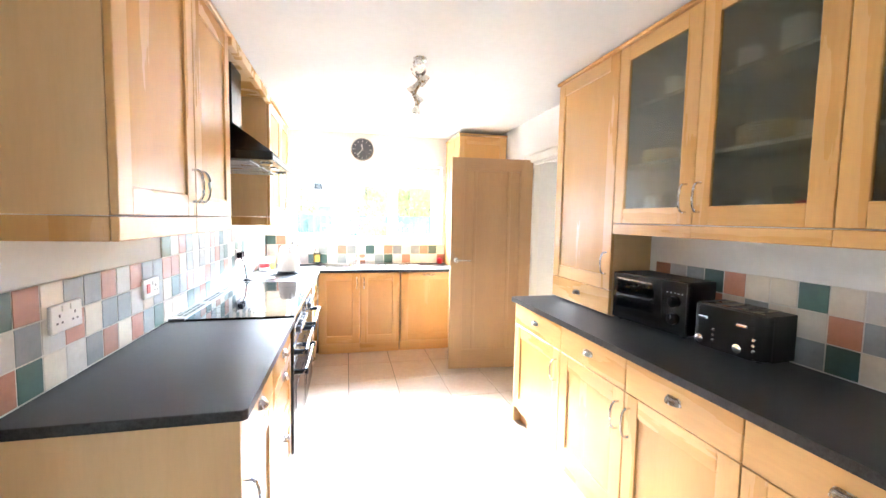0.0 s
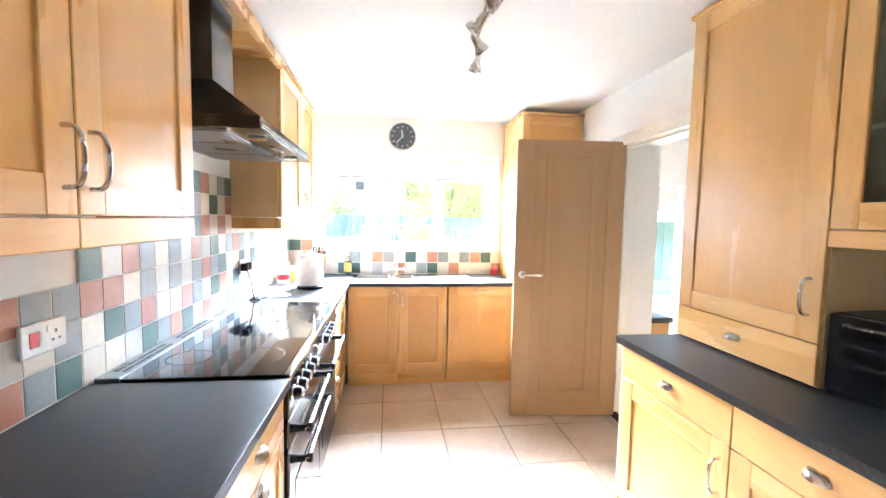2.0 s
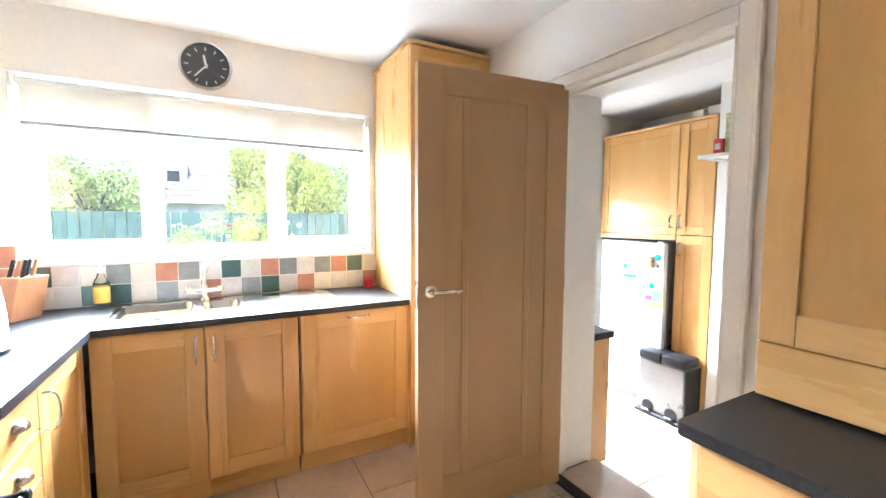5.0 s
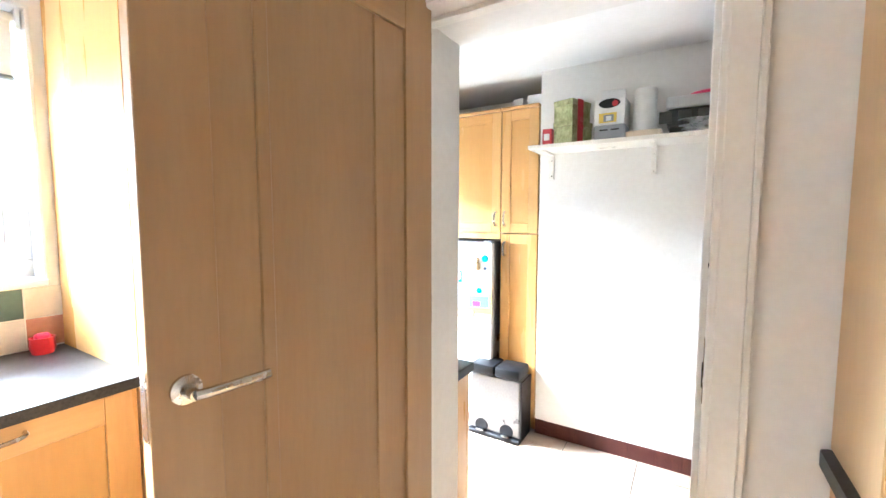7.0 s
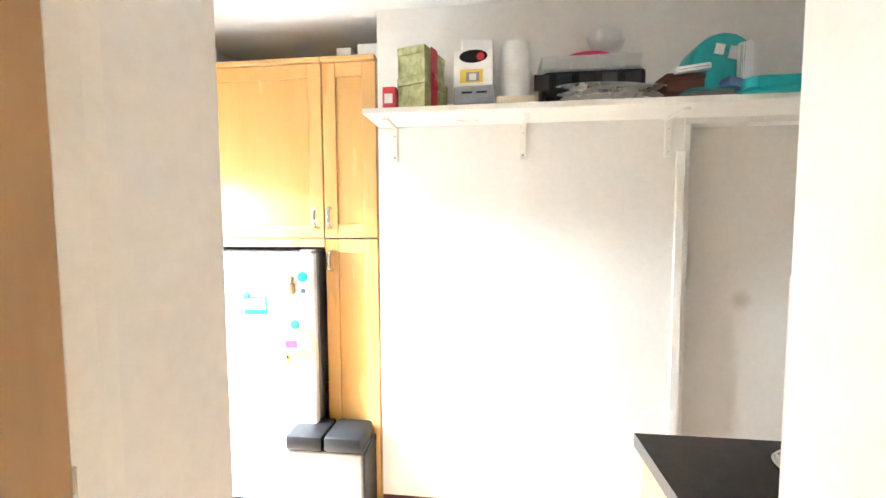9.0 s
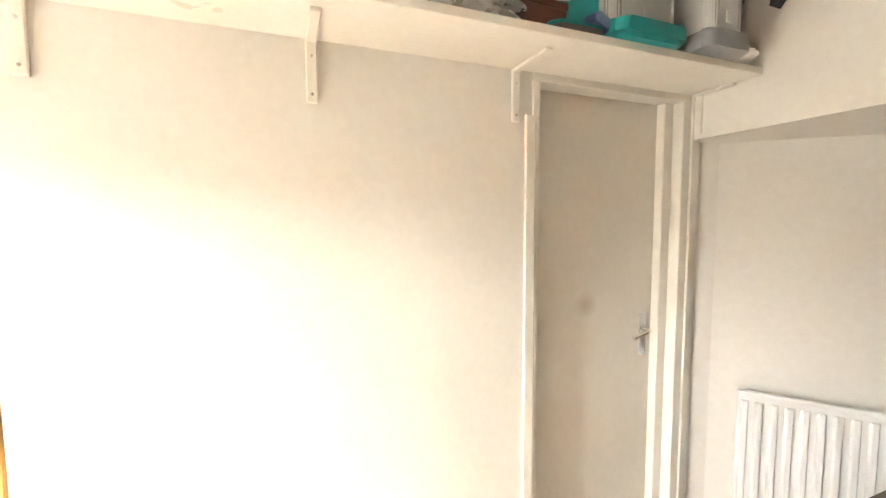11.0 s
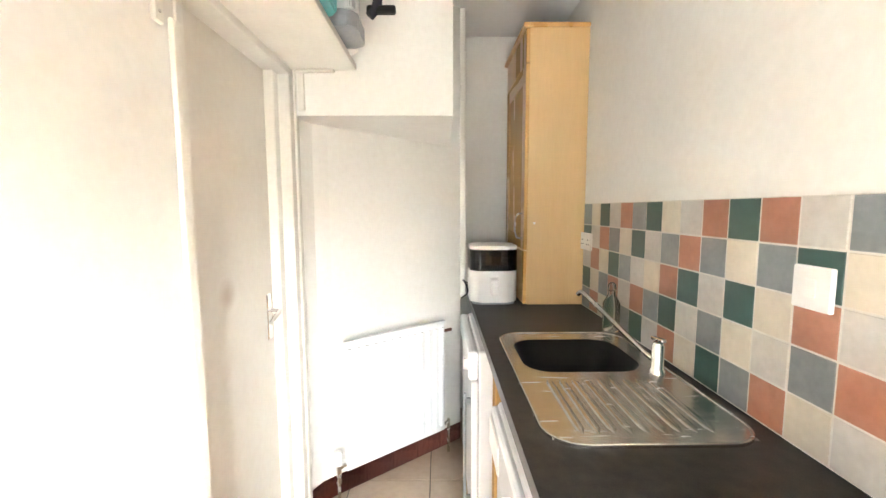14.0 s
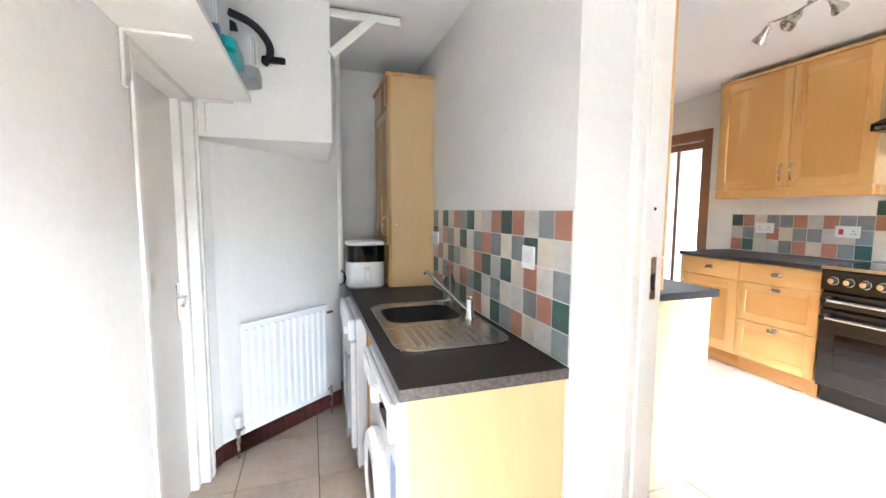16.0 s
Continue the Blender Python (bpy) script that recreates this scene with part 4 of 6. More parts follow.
# clock
ck = thing("wall_clock", pose(0.556, YN - 0.003, 2.185, 90, 0, 0), "round wall clock with a dark slate dial and silver rim", "clock")
part("rim", turn_up([(0.128, 0), (0.130, 0.02), (0.126, 0.032), (0.117, 0.034), (0.114, 0.015)], 48, False), STEEL, ck, "brushed silver rim", True)
part("dial", turn_up([(0.116, 0.004), (0.116, 0.014)], 48), CLOCK_FACE, ck)
for k in range(12):
    a = radians(30 * k)
    part("hour_mark", placed(box(-0.0025, 0.0025, 0.082, 0.102, 0.0145, 0.0158), pose(0, 0, 0, 0, 0, -math.degrees(a))), PAPER, ck)
part("hour_hand", placed(box(-0.006, 0.006, -0.012, 0.058, 0.0165, 0.018), pose(0, 0, 0, 0, 0, 9)), PAPER, ck)
part("minute_hand", placed(box(-0.004, 0.004, -0.012, 0.085, 0.0185, 0.020), pose(0, 0, 0, 0, 0, 138)), PAPER, ck)
part("second_hand", placed(box(-0.001, 0.001, -0.02, 0.095, 0.0205, 0.0212), pose(0, 0, 0, 0, 0, -125)), SILVER, ck)
part("boss", turn_up([(0.007, 0.0145), (0.007, 0.023)], 14), NICKEL, ck)

# ceiling spotlights on a wavy bar
cl = thing("ceiling_spotlight", pose(0.805, 2.72, HK), "satin nickel ceiling bar with five spotlights, unlit", "ceiling light")
part("ceiling_rose", turn_up([(0.036, -0.022), (0.04, -0.004), (0.034, -0.0005)], 28), NICKEL, cl, smooth=True)
part("stem", rod((0, 0, -0.085), (0, 0, -0.02), 0.007), NICKEL, cl, smooth=True)
wave = [(-0.045, -0.22, -0.085), (-0.065, -0.16, -0.085), (-0.045, -0.07, -0.085), (-0.005, 0.02, -0.085), (0.02, 0.10, -0.085), (0.01, 0.2, -0.085), (0.005, 0.30, -0.085), (0.045, 0.41, -0.085), (0.075, 0.50, -0.085)]
part("bar", tube(wave, 0.0062, 10, 3), NICKEL, cl, smooth=True)
for i, tilt, rot in ((0, 40, 175), (2, 48, -100), (4, 42, 70), (6, 38, -75), (8, 12, 60)):
    x, y, z = wave[i]
    at = pose(x, y, z - 0.022) @ pose(0, 0, 0, tilt, 0, rot)
    sp = part("spotlight", placed(join(turn_up([(0.012, 0.004), (0.017, 0.0), (0.019, -0.03), (0.023, -0.05), (0.034, -0.072), (0.036, -0.088), (0.031, -0.088), (0.027, -0.072)], 22), rod((0, 0, 0.0), (0, 0, 0.024), 0.006)), at), NICKEL, cl, smooth=True)
    part("bulb", placed(turn_up([(0.026, -0.07), (0.010, -0.062)], 16), at), PAPER, sp)

# microwave and toaster
mw = thing("microwave", pose(1.825, 2.228, WT, 0, 0, -83), "black compact microwave oven with two dials", "microwave")
part("body", box(0, 0.45, 0.02, 0.27, 0.012, 0.262, 0.006), BLACK_SATIN, mw)
dd = part("door", box(0.0, 0.32, 0.0, 0.019, 0.014, 0.26, 0.004), BLACK, mw)
part("window", box(0.03, 0.275, -0.0015, 0.0, 0.05, 0.225, 0.001), BLACK_GLASS, dd)
part("pull", boxes((0.045, 0.27, -0.014, -0.009, 0.228, 0.236), (0.05, 0.06, -0.009, 0.0, 0.229, 0.235), (0.255, 0.265, -0.009, 0.0, 0.229, 0.235)), NICKEL, dd)
cp = part("control_panel", box(0.322, 0.45, 0.0, 0.019, 0.014, 0.26, 0.003), BLACK, mw)
for z in (0.165, 0.085):
    kn = part("dial", placed(turn_up([(0.027, 0), (0.025, 0.014), (0.02, 0.017)], 22), pose(0.386, 0.0, z, 90)), BLACK_SATIN, cp, smooth=True)
    part("pointer", box(0.384, 0.388, -0.0185, -0.0165, z + 0.002, z + 0.02), NICKEL, kn)
part("legend", boxes(*[(0.345 + 0.02 * k, 0.352 + 0.02 * k, -0.0006, 0.0, 0.205, 0.208) for k in range(5)]), PAPER, cp, "faint printed marks")
for x in (0.03, 0.42):
    for y in (0.04, 0.24):
        part("foot", rod((x, y, 0.0), (x, y, 0.0125), 0.012), RUBBER, mw)
to = thing("toaster", pose(1.86, 1.735, WT, 0, 0, -84), "black four slice toaster with chrome levers", "toaster")
part("body", prism(rounded(0, 0.31, 0, 0.26, 0.05), 0.012, 0.19, 0.010), BLACK_SATIN, to, smooth=True)
for k in range(4):
    part("slot", box(0.035 + 0.064 * k, 0.063 + 0.064 * k, 0.035, 0.225, 0.1895, 0.1915), BLACK_GLASS, to)
for y in (0.028, 0.227):
    part("slot_frame", box(0.025, 0.285, y, y + 0.005, 0.1895, 0.194), STEEL, to)
for x in (0.075, 0.235):
    part("lever", box(x - 0.022, x + 0.022, -0.026, 0.0, 0.135, 0.148, 0.004), CHROME, to, "chrome lever")
    part("browning_dial", placed(turn_up([(0.02, 0), (0.018, 0.014), (0.013, 0.017)], 18), pose(x - 0.02, 0.001, 0.045, 90)), CHROME, to, "chrome dial", True)
    for j in range(3):
        part("button", rod((x + 0.035, 0.0015, 0.05 + 0.022 * j), (x + 0.035, -0.004, 0.05 + 0.022 * j), 0.006, 10), NICKEL, to)
for x in (0.05, 0.26):
    for y in (0.05, 0.21):
        part("foot", rod((x, y, 0.0), (x, y, 0.0125), 0.012), RUBBER, to)

# small things on the west and north worktops
kt = thing("kettle", pose(-0.14, 4.26, WT + 0.002, 0, 0, 20) @ Matrix.Scale(1.16, 4), "cream diamond-textured electric kettle on its base", "kettle")
part("power_base", turn_up([(0.085, 0), (0.087, 0.012), (0.078, 0.02)], 30), BLACK_SATIN, kt, smooth=True)
bm = bmesh.new()
rings = []
prof = [(0.076, 0.021), (0.079, 0.05), (0.078, 0.10), (0.074, 0.15), (0.067, 0.195), (0.058, 0.215), (0.03, 0.224)]
for i in range(25):
    t = i / 24 * (len(prof) - 1)
    j = min(int(t), len(prof) - 2)
    r = prof[j][0] + (prof[j + 1][0] - prof[j][0]) * (t - j)
    z = prof[j][1] + (prof[j + 1][1] - prof[j][1]) * (t - j)
    rings.append([bm.verts.new(((r + (0.0022 if (k + i) % 2 and 3 < i < 19 else 0)) * math.cos(2 * math.pi * k / 32), (r + (0.0022 if (k + i) % 2 and 3 < i < 19 else 0)) * math.sin(2 * math.pi * k / 32), z)) for k in range(32)])
for a, b in zip(rings, rings[1:]):
    for k in range(32):
        bm.faces.new((a[k], a[(k + 1) % 32], b[(k + 1) % 32], b[k]))
bm.faces.new(rings[-1])
part("jug", bm, WHITE_PLASTIC, kt, smooth=False)
part("spout", placed(prism([(-0.018, -0.01), (0.018, -0.01), (0.0, -0.04)], 0.165, 0.215, 0.002), pose(0, -0.05, 0)), WHITE_PLASTIC, kt)
part("handle", tube([(0, 0.06, 0.205), (0, 0.115, 0.205), (0, 0.128, 0.15), (0, 0.12, 0.07), (0, 0.075, 0.05)], 0.011, 12), WHITE_PLASTIC, kt, smooth=True)
part("lid_knob", turn_up([(0.013, 0.223), (0.015, 0.235), (0.008, 0.24)], 14), NICKEL, kt, smooth=True)
cv = thing("trivet", pose(-0.30, 3.95, WT), "round white pan stand on the worktop", "trivet")
part("disc", turn_up([(0.085, 0), (0.088, 0.005), (0.08, 0.009)], 32), PAPER, cv, smooth=True)
rp = thing("lidded_jar", pose(-0.385, 4.46, WT), "small cream jar with a red band", "jar")
part("jar", turn_up([(0.045, 0), (0.048, 0.01), (0.048, 0.06), (0.044, 0.065)], 24), PAPER, rp, smooth=True)
part("band", turn_up([(0.0485, 0.035), (0.0495, 0.04), (0.0495, 0.075), (0.04, 0.08)], 24), RED, rp, "glossy red lid", True)
for k, (x, y, s) in enumerate(((-0.37, 4.60, 1.0), (-0.39, 4.74, 1.15))):
    j = thing("storage_pot", pose(x, y, WT), "yellow glazed storage pot with a lid", "pot", "yellow pots")
    part("jar", turn_up([(0.05 * s, 0), (0.055 * s, 0.01), (0.055 * s, 0.075 * s), (0.05 * s, 0.08 * s)], 24), YELLOW, j, smooth=True)
    part("lid", turn_up([(0.052 * s, 0.0805 * s), (0.05 * s, 0.092 * s), (0.012, 0.096 * s)], 24), CREAM, j, smooth=True)
kb = thing("knife_block", pose(-0.22, 4.86, WT, 0, 0, -30), "slanted wooden knife block with dark handles", "knife block")
part("block", placed(prism([(-0.05, -0.07), (0.05, -0.07), (0.05, 0.07), (-0.05, 0.07)], 0.0, 0.19, 0.004), Matrix.Shear("XY", 4, (0.0, 0.25))), OAK_DARK, kb)
for i in range(3):
    for j in range(2):
        part("knife_handle", placed(box(-0.008, 0.008, -0.006, 0.006, 0.0, 0.085, 0.003), pose(-0.03 + 0.03 * i, 0.01 + 0.045 * j, 0.185, -18)), OAK_DARK if (i + j) % 2 else BLACK_SATIN, kb)
sb = thing("soap_bottle", pose(0.06, 4.985, WT), "washing-up liquid bottle with a yellow label", "bottle")
part("bottle", turn_up([(0.03, 0), (0.034, 0.01), (0.034, 0.13), (0.016, 0.165), (0.014, 0.18)], 20), GREEN_SOAP, sb, smooth=True)
part("label", turn_up([(0.0345, 0.03), (0.0345, 0.11)], 20, False), YELLOW, sb)
part("cap", turn_up([(0.016, 0.181), (0.015, 0.20), (0.006, 0.215)], 16), WHITE_PLASTIC, sb, smooth=True)
rd = thing("sponge_holder", pose(1.46, 4.98, WT), "small red ribbed pot by the larder", "pot")
part("pot", turn_up([(0.028, 0), (0.034, 0.02), (0.032, 0.05), (0.034, 0.055), (0.030, 0.055), (0.028, 0.02)], 20), RED, rd, smooth=True)
sg = part("scourer", box(-0.02, 0.02, -0.012, 0.012, 0.021, 0.068, 0.006), PINK, rd)


def plate(name, m, w, h, label, toggles, red=None, category="socket"):
    """A moulded faceplate on a wall (front towards -y)."""
    s = thing(name, m, label, category)
    part("faceplate", box(-w / 2, w / 2, -0.011, 0.0, -h / 2, h / 2, 0.003), WHITE_PLASTIC, s)
    for x, z, a, b, mt in toggles:
        part("switch" if mt is not BLACK_SATIN else "pin_hole", box(x - a, x + a, -0.0135 if mt is not BLACK_SATIN else -0.0114, -0.0108, z - b, z + b, 0.0008), mt, s)
    return s


def socket(m, label):
    hole = []
    for c in (-0.036, 0.036):
        hole += [(c, 0.008, 0.003, 0.005, BLACK_SATIN), (c - 0.011, -0.014, 0.004, 0.003, BLACK_SATIN), (c + 0.011, -0.014, 0.004, 0.003, BLACK_SATIN), (c * 0.55, 0.029, 0.006, 0.009, WHITE_PLASTIC)]
    return plate("wall_socket", m, 0.146, 0.086, label, hole)


socket(pose(XW + 0.009, 1.745, 1.092, 0, 0, 90), "white double wall socket over the worktop")
plate("cooker_switch", pose(XW + 0.009, 2.312, 1.086, 0, 0, 90), 0.146, 0.086, "white cooker switch with a red rocker", [(-0.035, 0.0, 0.014, 0.02, RED), (0.036, 0.008, 0.003, 0.005, BLACK_SATIN), (0.025, -0.014, 0.004, 0.003, BLACK_SATIN), (0.047, -0.014, 0.004, 0.003, BLACK_SATIN), (0.01, 0.02, 0.006, 0.009, WHITE_PLASTIC)], category="switch")
socket(pose(XW + 0.009, 3.82, 1.10, 0, 0, 90), "white double wall socket with plugs in it")
pl = thing("plug", pose(XW + 0.02, 3.80, 1.10, 0, 0, 90), "black plugs with a trailing cable", "plug")
part("plug_top", box(-0.055, -0.012, -0.04, 0.0, -0.025, 0.02, 0.004), BLACK_SATIN, pl)
part("plug_top", box(0.02, 0.062, -0.036, 0.0, -0.025, 0.02, 0.004), BLACK_SATIN, pl)
part("cable", tube([(-0.03, -0.03, -0.02), (-0.04, -0.06, -0.10), (-0.05, -0.07, -0.19), (0.0, -0.09, WT - 1.10 + 0.006), (0.1, -0.12, WT - 1.10 + 0.006), (0.35, -0.22, WT - 1.10 + 0.006)], 0.0035, 8), BLACK_SATIN, pl, smooth=True)
part("cable_coil", tube([(-0.05 + 0.035 * math.cos(k * 1.1) + 0.004 * k, -0.07 + 0.03 * math.sin(k * 1.1), WT - 1.10 + 0.006 + 0.003 * (k % 5)) for k in range(16)], 0.004, 8, 1), BLACK_SATIN, pl, smooth=True)
# ---------------------------------------------------------------- utility room
# sink run along the west wall
solid("worktop_utility", slab([(XU + 0.002, YB + 0.002), (2.985, YB + 0.002), (2.985, 3.072), (XU + 0.002, 3.072)], [(2.46, 2.90, 2.01, 2.76)], UT - 0.038, UT), [WORKTOP_U, WORKTOP_EDGE], "dark brown-grey laminate worktop around the utility sink", "worktop")
solid("end_panel", box(XU + 0.004, 2.955, 3.04, 3.058, FU, UT - 0.039, 0.001), BIRCH_SIDE, "pale birch end panel of the utility worktop", "panel")
us = thing("utility_sink", pose(0, 0, 0), "stainless inset sink with a black bowl and ribbed drainer", "sink")
zt = UT + 0.006
part("rim", holed_plate(rounded(2.445, 2.93, 1.99, 2.785, 0.09, 8), [rounded(2.512, 2.888, 2.075, 2.39, 0.085, 8)], UT + 0.0005, zt), STEEL, us)
part("rolled_edge", tube([(x, y, zt) for x, y in rounded(2.449, 2.926, 1.994, 2.781, 0.086, 8)] + [(2.926, 2.695, zt)], 0.004, 8, 0), STEEL, us, smooth=True)
part("bowl", basin(2.512, 2.888, 2.075, 2.39, zt, 0.16, 0.085, 0.075), BLACK_SATIN, us, "black bowl liner", True)


def drainer_rib(x, y0, y1, z, r, h):
    """A long pressed rib with rounded ends."""
    bm = bmesh.new()
    rows = []
    for i in range(13):
        u = i / 12
        e = math.sqrt(max(0.0, 1 - (2 * u - 1) ** 10))
        rows.append([bm.verts.new((x + r * e * math.cos(math.pi * k / 8), y0 + (y1 - y0) * u, z + h * e * math.sin(math.pi * k / 8))) for k in range(9)])
    for a, b in zip(rows, rows[1:]):
        for k in range(8):
            bm.faces.new((a[k], a[k + 1], b[k + 1], b[k]))
    return bm


for k in range(9):
    part("drainer_rib", drainer_rib(2.545 + 0.037 * k, 2.44, 2.74, zt - 0.0004, 0.012, 0.0042), STEEL, us, smooth=True)
ut = thing("utility_tap", pose(2.495, 2.40, UT + 0.006), "chrome mixer tap with a long slanting spout", "tap")
part("base", turn_up([(0.024, 0), (0.022, 0.01), (0.018, 0.016), (0.018, 0.085), (0.014, 0.095)], 20), CHROME, ut, smooth=True)
part("lever", placed(box(-0.008, 0.008, -0.012, 0.055, 0, 0.011, 0.003), pose(0, -0.02, 0.096, 8)), CHROME, ut)
part("spout", tube([(0.004, -0.01, 0.035), (0.03, -0.05, 0.06), (0.13, -0.24, 0.185), (0.145, -0.27, 0.20), (0.15, -0.285, 0.185)], 0.0085, 12), STEEL, ut, "long slanting steel spout", True)
bt = thing("soap_bottle", pose(2.45, 1.955, UT), "clear washing-up bottle against the tiles", "bottle")
part("bottle", turn_up([(0.03, 0), (0.034, 0.012), (0.034, 0.12), (0.015, 0.155), (0.014, 0.17)], 20), GREEN_SOAP, bt, smooth=True)
part("cap", turn_up([(0.017, 0.171), (0.016, 0.195), (0.008, 0.205)], 16), CLEAR, bt, smooth=True)

bc = thing("boiler_cabinet", pose(2.70, 0.90, 0, 0, 0, 90), "tall pale birch cabinet housing the boiler, on the worktop", "cabinet")
w, D = 0.585, 2.70 - XU - 0.003
part("side_panel", box(w - 0.018, w, 0.0, D, UT + 0.003, 2.10, 0.001), BIRCH_SIDE, bc)
part("side_panel", box(0, 0.018, 0.0, D, UT + 0.003, 2.10, 0.001), BIRCH_SIDE, bc)
part("back", box(0.018, w - 0.018, D - 0.012, D, UT + 0.003, 2.10), BIRCH_SIDE, bc)
sh = shaker(bc, 0.02, w - 0.001, 0.99, 1.93, t=0.018)
sh.location.y = -0.019
bow_handle(sh, w - 0.04, 1.115, L=0.13)
part("drawer_front", box(0.02, w - 0.001, -0.019, -0.001, UT + 0.006, 0.986, 0.002), BIRCH, bc)
part("top_front", box(0.02, w - 0.001, -0.019, -0.001, 1.934, 2.097, 0.002), BIRCH, bc)
part("cornice", box(-0.01, w + 0.012, -0.035, D, 2.101, 2.122, 0.004), BIRCH_X, bc)
part("screw_cap", rod((w, 0.035, 1.13), (w + 0.002, 0.035, 1.13), 0.006, 10), WHITE_PLASTIC, bc)
solid("loose_panel", box(2.45, 2.66, 1.05, 1.44, 2.1235, 2.142, 0.003), PAPER, "white sheet lying on the boiler cabinet", "board")

af = thing("air_fryer", pose(2.868, 1.34, UT, 0, 0, 180), "white air fryer with a dark glass drawer window", "air fryer")
part("body", prism(rounded(-0.125, 0.125, -0.14, 0.14, 0.055), 0.012, 0.180, 0.012), WHITE_PLASTIC, af, smooth=True)
part("window", prism(rounded(-0.126, 0.126, -0.141, 0.139, 0.055), 0.181, 0.292, 0.004), BLACK_GLASS, af, "dark glass band", True)
part("lid", prism(rounded(-0.125, 0.125, -0.14, 0.14, 0.055), 0.293, 0.312, 0.008), WHITE_PLASTIC, af, smooth=True)
part("drawer_handle", boxes((-0.02, 0.02, -0.185, -0.138, 0.055, 0.145), (-0.028, 0.028, -0.155, -0.139, 0.138, 0.152), bevel=0.008), WHITE_PLASTIC, af)
part("base_ring", prism(rounded(-0.115, 0.115, -0.13, 0.13, 0.05), 0.0, 0.0115), GREY_PLASTIC, af)
part("cable", tube([(-0.10, 0.135, 0.06), (-0.16, 0.06, 0.10), (-0.155, -0.05, 0.12), (-0.13, -0.10, 0.06), (-0.17, -0.05, 0.02)], 0.004, 8), BLACK_SATIN, af, smooth=True)

# appliances under the worktop, facing east
wm = thing("washing_machine", pose(2.99, 2.45, FU, 0, 0, 90), "white front-loading washing machine under the worktop", "washing machine")
part("body", box(0.0, 0.595, 0.0, 0.55, 0.012, 0.835, 0.012, 2), WHITE_ENAMEL, wm)
cp = part("control_panel", box(0.012, 0.583, -0.022, 0.001, 0.70, 0.828, 0.010, 2), WHITE_ENAMEL, wm)
part("programme_dial", placed(turn_up([(0.03, 0), (0.028, 0.018), (0.02, 0.022)], 24), pose(0.36, -0.022, 0.765, 90)), WHITE_PLASTIC, cp, smooth=True)
part("detergent_drawer", box(0.03, 0.19, -0.027, -0.021, 0.725, 0.805, 0.003), WHITE_PLASTIC, cp)
part("display", box(0.42, 0.55, -0.0235, -0.0215, 0.735, 0.795, 0.001), BLACK_GLASS, cp)
dd = part("door", placed(turn_up([(0.185, 0), (0.19, 0.02), (0.175, 0.042), (0.135, 0.046), (0.13, 0.03)], 40, False), pose(0.297, 0.0, 0.40, 90)), WHITE_PLASTIC, wm, smooth=True)
part("door_glass", placed(turn_up([(0.131, 0.0), (0.131, 0.032), (0.10, 0.04), (0.02, 0.045)], 36), pose(0.297, 0.0, 0.40, 90)), BLACK_GLASS, dd, smooth=True)
part("energy_label", box(0.50, 0.585, -0.0012, 0.0, 0.47, 0.62), BLUE, wm, "small blue sticker")
part("kick_panel", box(0.015, 0.58, 0.003, 0.012, 0.02, 0.10, 0.002), WHITE_PLASTIC, wm)
for x in (0.05, 0.545):
    for y in (0.06, 0.49):
        part("foot", rod((x, y, 0), (x, y, 0.014), 0.018), RUBBER, wm)
base_unit(pose(2.955, 2.08, FU, 0, 0, 90), 0.365, "narrow birch cabinet between the appliances", lambda u, w: bow_handle(shaker(u, G, w - G, 0.118, 0.842, rail=0.07), w - 0.036, 0.74), 0.54, 0.80, group="utility cabinets", closed=False)
dy = thing("dishwasher", pose(3.035, 1.46, FU, 0, 0, 90), "white freestanding appliance with a bar handle", "dishwasher")
part("body", box(0.0, 0.595, 0.03, 0.60, 0.012, 0.84, 0.006), WHITE_ENAMEL, dy)
dd = part("door", box(0.0, 0.595, 0.0, 0.029, 0.12, 0.715, 0.008, 2), WHITE_ENAMEL, dy)
part("handle", boxes((0.558, 0.575, -0.03, -0.018, 0.18, 0.66), (0.560, 0.573, -0.018, 0.001, 0.20, 0.225), (0.560, 0.573, -0.018, 0.001, 0.615, 0.64), bevel=0.003), GREY_PLASTIC, dd)
cp = part("control_panel", box(0.0, 0.595, -0.012, 0.029, 0.72, 0.838, 0.014, 2), WHITE_ENAMEL, dy)
part("dial", placed(turn_up([(0.024, 0), (0.022, 0.016), (0.016, 0.019)], 22), pose(0.55, -0.012, 0.775, 90)), WHITE_PLASTIC, cp, smooth=True)
part("kick_panel", box(0.01, 0.585, 0.035, 0.045, 0.0, 0.115), WHITE_PLASTIC, dy)

# radiator on the slanting wall
p0, p1 = Vector((3.66, 1.715)), Vector((3.035, 1.225))
dirw = (p1 - p0).normalized()
norm = Vector((dirw.y, -dirw.x)) * -1
if norm.y < 0:
    norm = -norm
ra = thing("radiator", Matrix.Translation((*(p0 + dirw * 0.02 + norm * 0.035), 0)) @ Matrix(((dirw.x, norm.x, 0, 0), (dirw.y, norm.y, 0, 0), (0, 0, 1, 0), (0, 0, 0, 1))), "white ribbed panel radiator on the slanting wall", "radiator")
RL, R0, R1 = 0.60, -0.045, 0.590
part("panel", box(0, RL, 0.022, 0.034, R0, R1, 0.004), WHITE_ENAMEL, ra)
for k in range(13):
    x = 0.022 + k * (RL - 0.044) / 12
    part("rib", prism([(x - 0.015, 0.033), (x + 0.015, 0.033), (x + 0.009, 0.047), (x - 0.009, 0.047)], R0 + 0.035, R1 - 0.035, 0.003), WHITE_ENAMEL, ra)
part("top_seam", box(0, RL, 0.018, 0.041, R1 - 0.012, R1 + 0.003, 0.003), WHITE_ENAMEL, ra)
